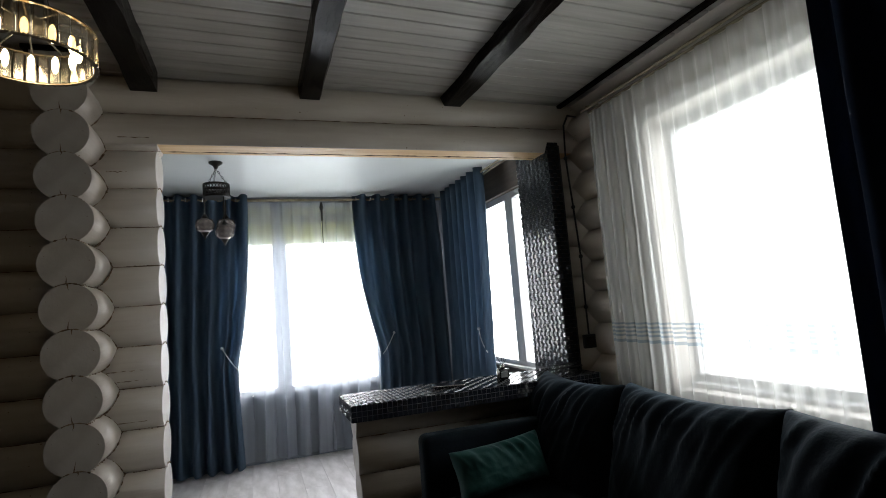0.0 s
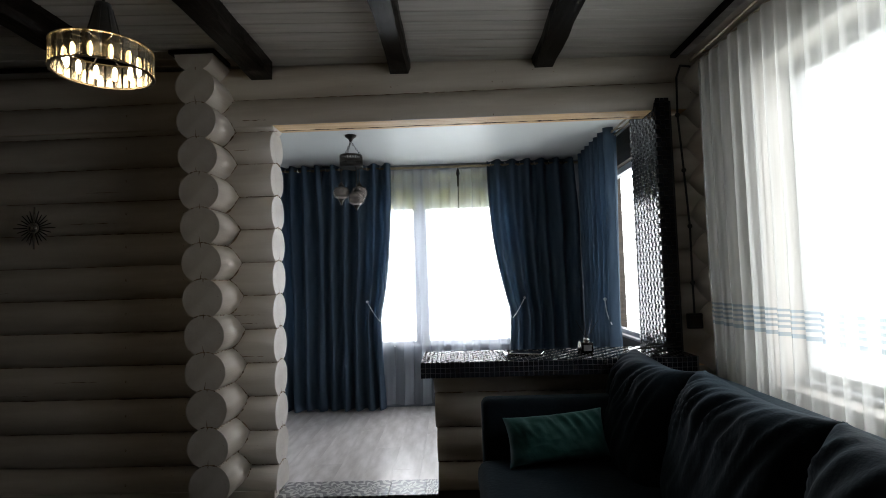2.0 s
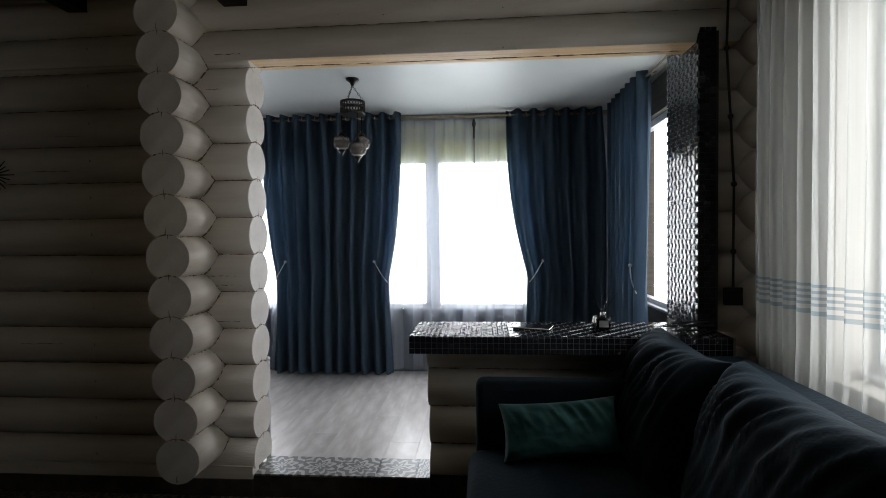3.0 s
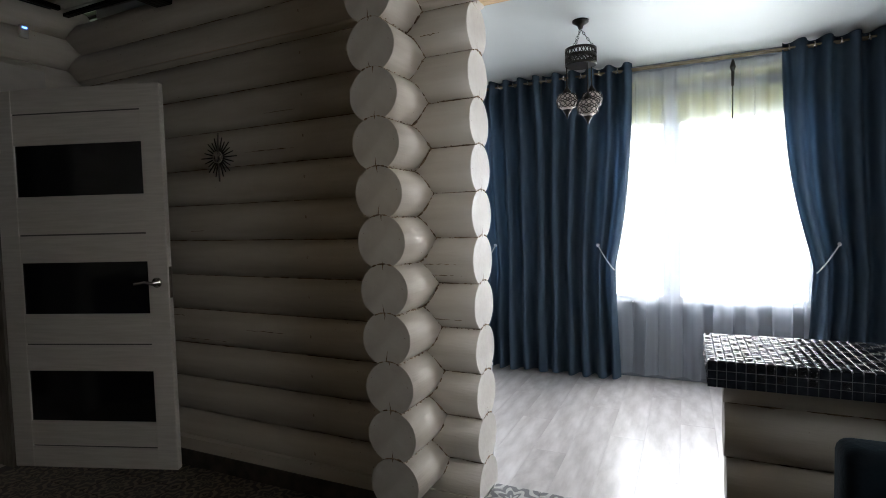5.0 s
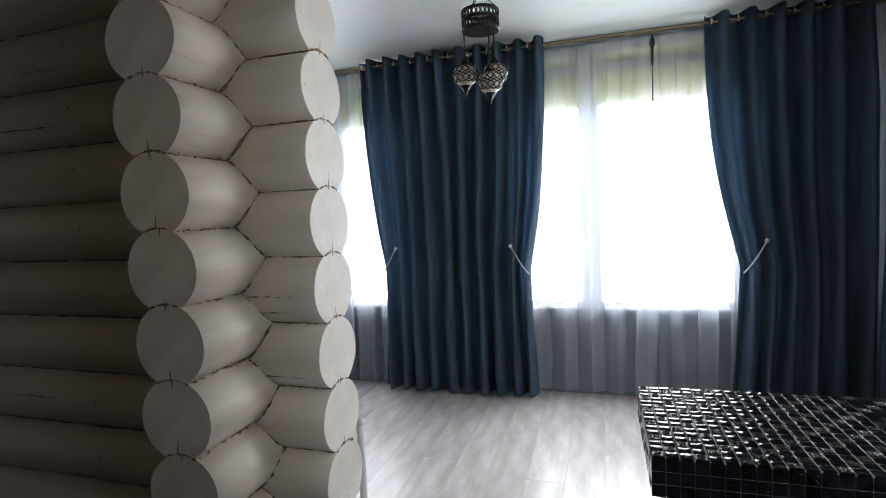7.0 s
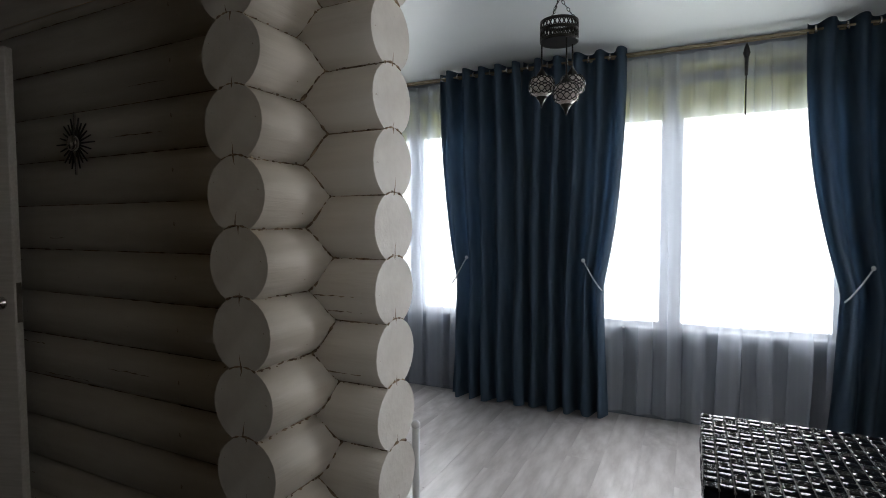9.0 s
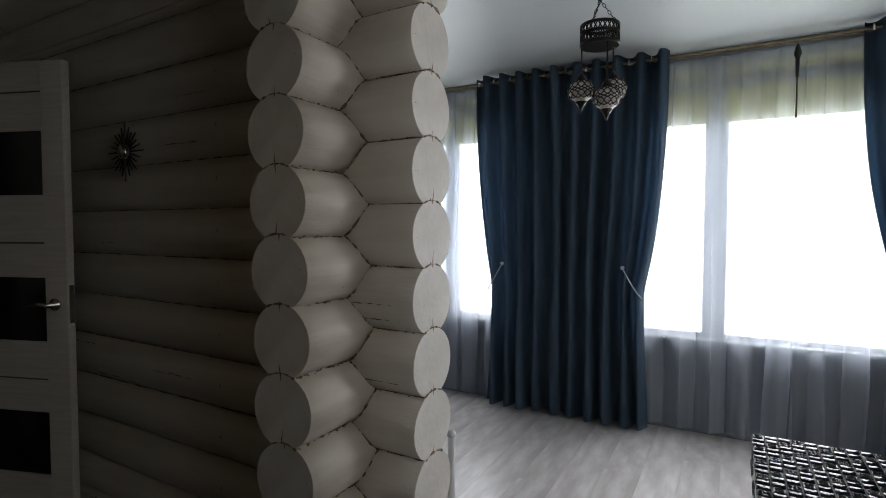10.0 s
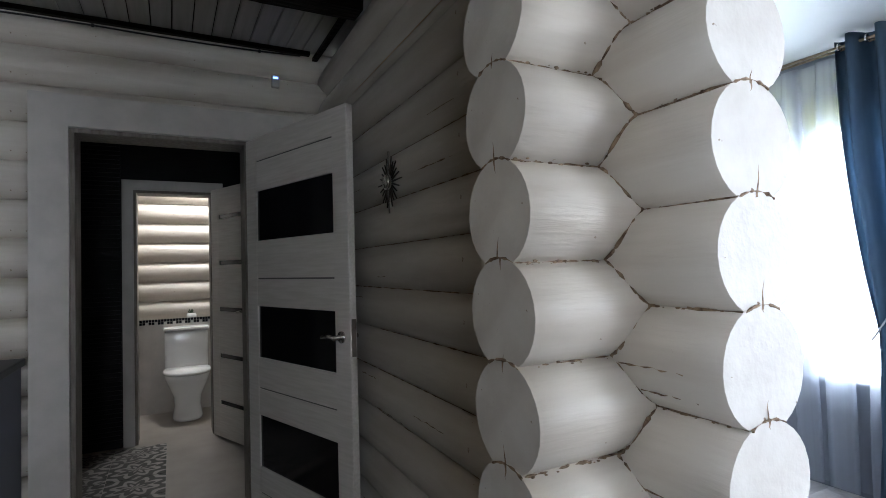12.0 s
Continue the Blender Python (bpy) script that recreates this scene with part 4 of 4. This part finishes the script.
# ---- lamps ----
pend = thing("pendant_lamp", pose(-0.462, 1.43, -0.033), "lit crystal ring pendant lamp on a black rod", "pendant lamp")
part("rod", rod((0, 0, 2.16), (0, 0, CEIL + 0.045), 0.004), BLACK, pend)
part("canopy", turned([(0.012, 2.172), (0.022, 2.168), (0.026, 2.15), (0.050, 2.045), (0.052, 2.035)], 20), BLACK, pend, smooth=True)
CRYSTAL_ME = mesh_of(box(-0.004, -0.0108, -0.037, 0.004, 0.0108, 0.037, 0.003, segments=1), "crystal", CRYSTAL)
SMOKY_ME = mesh_of(box(-0.004, -0.0108, -0.037, 0.004, 0.0108, 0.037, 0.003, segments=1), "crystal", SMOKY)
RING_R, RING_Z = 0.134, 1.988
for dz in (-0.0385, 0.0385):
    part("ring", turned([(RING_R + 0.005, RING_Z + dz + 0.0013), (RING_R + 0.005, RING_Z + dz - 0.0013), (RING_R - 0.004, RING_Z + dz - 0.0013), (RING_R - 0.004, RING_Z + dz + 0.0013), (RING_R + 0.005, RING_Z + dz + 0.0013)], 40), BRONZE, pend)
for i in range(34):
    a = 2 * math.pi * i / 34
    part("crystal", SMOKY_ME if i % 2 else CRYSTAL_ME, None, pend, at=pose(RING_R * math.cos(a), RING_R * math.sin(a), RING_Z, 0, 0, math.degrees(a)))
    part("prong", ball(((RING_R + 0.005) * math.cos(a), (RING_R + 0.005) * math.sin(a), RING_Z - 0.0385), 0.0032, u=6, v=5), BRONZE, pend)
for i in range(12):
    a = 2 * math.pi * (i + 0.5) / 12
    part("bulb", ball((0.098 * math.cos(a), 0.098 * math.sin(a), 1.986), 0.0078, scale=(1, 1, 2.9)), BULB, pend, "glowing warm bulb", True)
    part("arm", rod((0, 0, 2.045), (0.130 * math.cos(a), 0.130 * math.sin(a), 2.0275), 0.0022), BLACK, pend)
for i in range(8):
    a = 2 * math.pi * i / 8 + 0.3
    part("hanger", rod((0.024 * math.cos(a), 0.024 * math.sin(a), 2.152), (0.053 * math.cos(a), 0.053 * math.sin(a), 2.036), 0.003), BLACK, pend)
warm = new("lamp_light", bpy.data.lights.new("lamp_light", "POINT"))
warm.data.energy, warm.data.color, warm.data.shadow_soft_size = 1.0, (1, 0.8, 0.52), 0.03
warm.location = (-0.462, 1.43, 1.96)

LX, LY = -0.228, 4.15
LACE = material("mosaic_glass_globe", (0.30, 0.25, 0.22), 0.3, color2=(0.62, 0.56, 0.52), scale=55)
LAMPMETAL = material("blackened_brass", (0.007, 0.006, 0.005), 0.35, 0.6, color2=(0.02, 0.016, 0.012), scale=25)
turk = thing("mosaic_chandelier", pose(LX, LY, 0), "oriental chandelier with three mosaic glass globes", "chandelier")
part("rose", turned([(0.05, VCEIL), (0.048, VCEIL - 0.012), (0.02, VCEIL - 0.03), (0.012, VCEIL - 0.05), (0, VCEIL - 0.052)], 20), LAMPMETAL, turk, smooth=True)
for i in range(3):
    a = 2 * math.pi * i / 3 + 0.4
    top, low = Vector((0, 0, VCEIL - 0.05)), Vector((0.088 * math.cos(a), 0.088 * math.sin(a), VCEIL - 0.17))
    for k in range(7):
        c = top.lerp(low, (k + 0.5) / 7)
        b = turned([(0.008, -0.0015), (0.011, 0), (0.008, 0.0015), (0.0065, 0), (0.008, -0.0015)], 10)
        part("chain_link", b, LAMPMETAL, turk, at=Matrix.Translation(c) @ (low - top).to_track_quat("X", "Z").to_matrix().to_4x4() @ Matrix.Rotation(radians(90) * (k % 2) + 0.5, 4, "X") @ Matrix.Diagonal((1.15, 0.7, 1, 1)))
for zc in (VCEIL - 0.175, VCEIL - 0.215, VCEIL - 0.262):
    part("band", turned([(0.091, zc + 0.008), (0.094, zc + 0.006), (0.094, zc - 0.006), (0.091, zc - 0.008), (0.088, zc), (0.091, zc + 0.008)], 36), LAMPMETAL, turk)
bm = bmesh.new()
for lo, hi in ((VCEIL - 0.262, VCEIL - 0.215), (VCEIL - 0.215, VCEIL - 0.175)):
    for i in range(26):
        for s in (-1, 1):
            a, c = 2 * math.pi * i / 26, 2 * math.pi * (i + s) / 26
            rod((0.091 * math.cos(a), 0.091 * math.sin(a), lo), (0.091 * math.cos(c), 0.091 * math.sin(c), hi), 0.0035, seg=5, bm=bm)
part("lattice", bm, LAMPMETAL, turk)
part("bottom_plate", turned([(0.090, VCEIL - 0.264), (0.090, VCEIL - 0.27), (0, VCEIL - 0.27)], 30), LAMPMETAL, turk)
for (dx, dy, dz) in ((-0.084, -0.01, -0.475), (0.055, 0.05, -0.470), (0.050, -0.06, -0.535)):
    g = part("globe", turned([(0.018, 0.05), (0.05, 0.035), (0.062, 0.0), (0.05, -0.035), (0.022, -0.055)], 24), LACE, turk, "white mosaic glass globe with dark lacework", True, pose(dx, dy, VCEIL + dz))
    bm = bmesh.new()
    for i in range(12):
        for s in (-1, 1):
            pts = []
            for k in range(9):
                zz = 0.042 - 0.084 * k / 8
                rr = 0.0635 * math.sqrt(max(0.05, 1 - (zz / 0.062) ** 2 * 0.85))
                a = 2 * math.pi * i / 12 + s * 0.55 * math.sin(k / 8 * 2 * math.pi)
                pts.append((rr * math.cos(a), rr * math.sin(a), zz))
            for p, q in zip(pts, pts[1:]):
                rod(p, q, 0.0026, seg=4, bm=bm)
    part("lacework", bm, LAMPMETAL, g)
    part("cap", turned([(0.022, 0.048), (0.026, 0.055), (0.012, 0.075), (0.006, 0.09), (0.0, 0.092)], 16), LAMPMETAL, g, smooth=True)
    part("finial", turned([(0.024, -0.05), (0.028, -0.056), (0.014, -0.075), (0.008, -0.088), (0.0, -0.11)], 16), LAMPMETAL, g, smooth=True)
    part("stem", rod((dx, dy, VCEIL - 0.27), (dx, dy, VCEIL + dz + 0.09), 0.004), LAMPMETAL, turk)

# ---- things on walls and on the bar ----
ornament_sun = thing("wall_ornament", pose(-1.718, wy(-1.7) - LOG_R - 0.034, 1.605) @ Matrix.Scale(1.12, 4), "sunburst wall ornament of dark metal rays on the log wall", "wall ornament")
part("disc", turned([(0.0, -0.012), (0.02, -0.010), (0.027, 0.0), (0.02, 0.006), (0, 0.008)], 20), STEEL, ornament_sun, "small round mirror", True, pose(0, -0.012, 0, 90))
for i in range(24):
    a = 2 * math.pi * i / 24
    r1 = 0.105 if i % 6 == 0 else 0.075 + 0.012 * (i % 2)
    wide = 0.007 if i in (6, 18) else 0.0038
    part("ray", rod((0.026 * math.cos(a), 0, 0.026 * math.sin(a)), (r1 * math.cos(a), 0, r1 * math.sin(a)), wide, wide * 0.6, 6), STEEL if i in (6, 18) else DARKMETAL, ornament_sun)
cord = thing("cord", Matrix(), "black knotted cable hanging down the log wall", "cable")
pts = [(1.86, 2.60, 2.33), (1.815, 2.62, 2.345), (1.812, 2.665, 2.30), (1.814, 2.682, 2.10), (1.832, 2.682, 1.80), (1.848, 2.682, 1.5), (1.846, 2.682, 1.2), (1.847, 2.682, 1.038)]
part("cable", tube(pts, 0.0058), BLACK, cord, smooth=True)
for p in pts[3:7]:
    part("knot", ball(p, 0.0125, scale=(1, 1, 1.1)), BLACK, cord, smooth=True)
sock = thing("socket", pose(1.845, 2.68, 1.0), "black wall socket under the cable", "socket")
part("plate", box(-0.04, -0.012, -0.04, 0.04, 0.012, 0.04, 0.005), BLACK, sock)
part("insert", box(-0.028, -0.016, -0.028, 0.028, -0.0125, 0.028, 0.002), DARKMETAL, sock)
strip_cable = thing("cable", Matrix(), "black cable running under the dark ceiling strip", "cable")
pts = [(-2.905 + 0.004 * math.sin(k * 1.3), -1.2 + 0.26 * k, CEIL + 0.028 - 0.007 * abs(math.sin(k * 0.9))) for k in range(15)] + [(-2.89, 2.66, CEIL + 0.03)]
part("wire", tube(pts, 0.005, seg=6), BLACK, strip_cable, smooth=True)
for k in range(2, 15, 3):
    part("clip", ball(pts[k], 0.010, u=8, v=6), BLACK, strip_cable)
sensor = thing("alarm_sensor", pose(-2.905, 2.520, 2.345), "small white alarm sensor with a blue light", "sensor")
part("case", box(0, -0.022, -0.035, 0.022, 0.022, 0.035, 0.006), WHITE, sensor)
part("light", box(0.0222, -0.012, 0.016, 0.024, 0.012, 0.024), LED, sensor, "glowing blue light")

diff = thing("reed_diffuser", pose(1.28, 2.70, BZ1 + 0.002), "small dark glass reed diffuser with black sticks", "diffuser")
part("bottle", box(-0.032, -0.02, 0, 0.032, 0.02, 0.055, 0.007, segments=3), BLACKGLASS, diff, smooth=True)
part("label", box(-0.02, -0.0213, 0.012, 0.02, -0.0205, 0.042), GROUT, diff, "pale plain label")
part("neck", turned([(0.013, 0.055), (0.013, 0.075), (0.009, 0.078), (0.0, 0.078)], 16), STEEL, diff, smooth=True)
for dx, dy in ((-0.05, 0.01), (0.04, 0.02), (0.06, -0.02), (-0.015, -0.03)):
    part("stick", rod((0, 0, 0.07), (dx, dy, 0.17), 0.0016, seg=6), BLACK, diff)
lighter = thing("small_bottle", pose(1.235, 2.665, BZ1 + 0.002), "small pale tube standing on the bar", "bottle")
part("tube", turned([(0.009, 0), (0.009, 0.05), (0.006, 0.054), (0.006, 0.066), (0.0, 0.067)], 14), STEEL, lighter, smooth=True)
phone = thing("tablet", pose(0.965, 2.72, BZ1 + 0.002, 0, 0, -18), "flat dark tablet lying on the bar", "tablet")
part("case", box(-0.085, -0.055, 0, 0.085, 0.055, 0.009, 0.003), STEEL, phone, "silver case")
part("screen", box(-0.081, -0.051, 0.0092, 0.081, 0.051, 0.0098), BLACKGLASS, phone)
twigs = thing("pen_bundle", pose(1.64, 2.66, BZ1 + 0.002, 0, 0, 15), "dark pens and small things heaped on the bar", "pens")
for i in range(9):
    a = random.uniform(-0.7, 0.7)
    d = Vector((0.07 * math.cos(a), 0.07 * math.sin(a), random.uniform(-0.004, 0.004)))
    c = Vector((random.uniform(-0.03, 0.03), random.uniform(-0.04, 0.04), 0.006 + 0.0045 * i))
    part("pen", rod(c - d, c + d, 0.004, seg=8), STEEL if i == 4 else BLACK, twigs)

post = thing("metal_stand", pose(-0.475, 3.10, VFLOOR), "grey metal tube stand by the log wall", "stand")
part("foot", turned([(0.10, 0.0), (0.10, 0.008), (0.02, 0.016), (0.014, 0.03)], 24), FRAME, post, smooth=True)
part("tube", rod((0, 0, 0.02), (0, 0, 0.645), 0.013), FRAME, post, smooth=True)
part("cap", ball((0, 0, 0.65), 0.016), FRAME, post, smooth=True)

# ---- veranda planks, patterned tiles, mosaic ----
fl = bpy.data.objects["floor_veranda"]
plank_me = mesh_of(box(0.0003, 0.0003, -0.008, 0.1917, 1.2797, 0.0, 0.0005, segments=1), "plank", PALE)
for i in range(26):
    off = (i * 0.47) % 1.28
    y = 2.955 - off
    while y < FAR_Y:
        if y > 2.9 or y + 1.28 > 3.2:
            a, c = max(y, 2.956), min(y + 1.28, FAR_Y)
            ob = part("plank", plank_me, None, fl, at=pose(-2.75 + i * 0.192, a, VFLOOR) @ Matrix.Diagonal((1, (c - a) / 1.28, 1, 1)))
        y += 1.28
tile_me = mesh_of(box(0.0012, 0.0012, 0.0, 0.1988, 0.1988, 0.008, 0.001, segments=1), "tile", TILE_DARK)
hall = bpy.data.objects["floor"]
for i in range(25):
    for j in range(9):
        part("tile", tile_me, None, hall, at=pose(-2.9 + i * 0.2, 0.93 + j * 0.2, 0.001))
tile_l = mesh_of(box(0.0012, 0.0012, 0.0, 0.1988, 0.1988, 0.008, 0.001, segments=1), "sill_tile", TILE_LIGHT)
sill = bpy.data.objects["sill"]
for i in range(5):
    w = min(0.2, 0.47 - (JAMB_X + i * 0.2))
    if w > 0.01:
        part("tile", tile_l, None, sill, at=pose(JAMB_X + i * 0.2, 2.74, 0.108) @ Matrix.Diagonal((w / 0.2, 1.07, 1, 1)))

TS = 0.0243


def mosaic_tile(kind, bevel=0.0):
    """One glass tile, 22 mm wide; kind 1 is embossed with three winding ridges."""
    b = box(-0.0113, -0.0113, -0.004 if bevel else 0, 0.0113, 0.0113, 0.004, bevel)
    if bevel and not kind:
        for f in b.faces:
            f.smooth = True
    if kind:
        for w in range(3):
            rings = []
            for i in range(5):
                u = -0.0088 + 0.0044 * i
                v = -0.0064 + 0.0064 * w + 0.0019 * (1 if (i + w) % 2 else -1)
                h = 0.0 if i in (0, 4) else 0.0017
                rings.append([b.verts.new((u, v + s, 0.0039 + (h if s == 0 else 0))) for s in (-0.0016, 0, 0.0016)])
            for p, q in zip(rings, rings[1:]):
                for k in range(2):
                    b.faces.new((p[k], q[k], q[k + 1], p[k + 1])).smooth = True
    for f in b.faces:
        f.material_index = 0 if not kind else 1 if f.smooth else 2
    return b


mos_me = [mesh_of(mosaic_tile(k, 0.0016 if k else 0.0024), "mosaic_tile", MOSAIC, WAVY, EMBOSS) for k in (0, 1)]
rest = bmesh.new()
count = 0
nx, ny = round((BX1 - BX0) / TS), round((BY1 - BY0) / TS)
for i in range(nx):
    for j in range(ny):
        at = pose(BX0 + (i + 0.5) * TS, BY0 + (j + 0.5) * TS, BZ1 - 0.004 + random.uniform(0, 0.0008), random.uniform(-0.7, 0.7), random.uniform(-0.7, 0.7), 90 * random.randrange(4))
        if i < 18 and count < 290:
            part("mosaic_tile", mos_me[(i + 2 * j) % 3 == 0], None, bar, at=at)
            count += 1
        else:
            b = mosaic_tile((i + 2 * j) % 3 == 0)
            b.transform(at)
            merge(rest, b)
    for k in range(3):
        b = mosaic_tile(random.random() < 0.25)
        b.transform(pose(BX0 + (i + 0.5) * TS, BY0 + 0.004, BZ1 - 0.004 - (k + 0.5) * TS, 90 + random.uniform(-1.5, 1.5), random.uniform(-1.5, 1.5)))
        merge(rest, b)
for j in range(ny):
    for k in range(3):
        b = mosaic_tile(random.random() < 0.25)
        b.transform(pose(BX0 + 0.004, BY0 + (j + 0.5) * TS, BZ1 - 0.004 - (k + 0.5) * TS, random.uniform(-1.5, 1.5), -90 + random.uniform(-1.5, 1.5)))
        merge(rest, b)
tagged(part("mosaic", rest, (MOSAIC, WAVY, EMBOSS), bar), kind="stuff")
rest = bmesh.new()
z = BZ1 + 0.01
row = 0
while z < MZ1:
    for j in range(16):
        b = mosaic_tile((row + j) % 2)
        yy = MY0 + (j + 0.5 + 0.5 * (row % 2)) * TS
        if yy < MY1:
            b.transform(pose(MX0 + 0.004, yy, z, random.uniform(-1.2, 1.2), -90 + random.uniform(-1.6, 1.6)))
            merge(rest, b)
    for j in range(3):
        b = mosaic_tile((row + j) % 2)
        b.transform(pose(MX0 + 0.006 + (j + 0.5) * TS, MY0 + 0.004, z, 90 + random.uniform(-2.5, 2.5), random.uniform(-2.5, 2.5)))
        merge(rest, b)
    z += TS
    row += 1
tagged(part("mosaic", rest, (MOSAIC_UP, WAVY_UP, EMBOSS), column), kind="stuff")
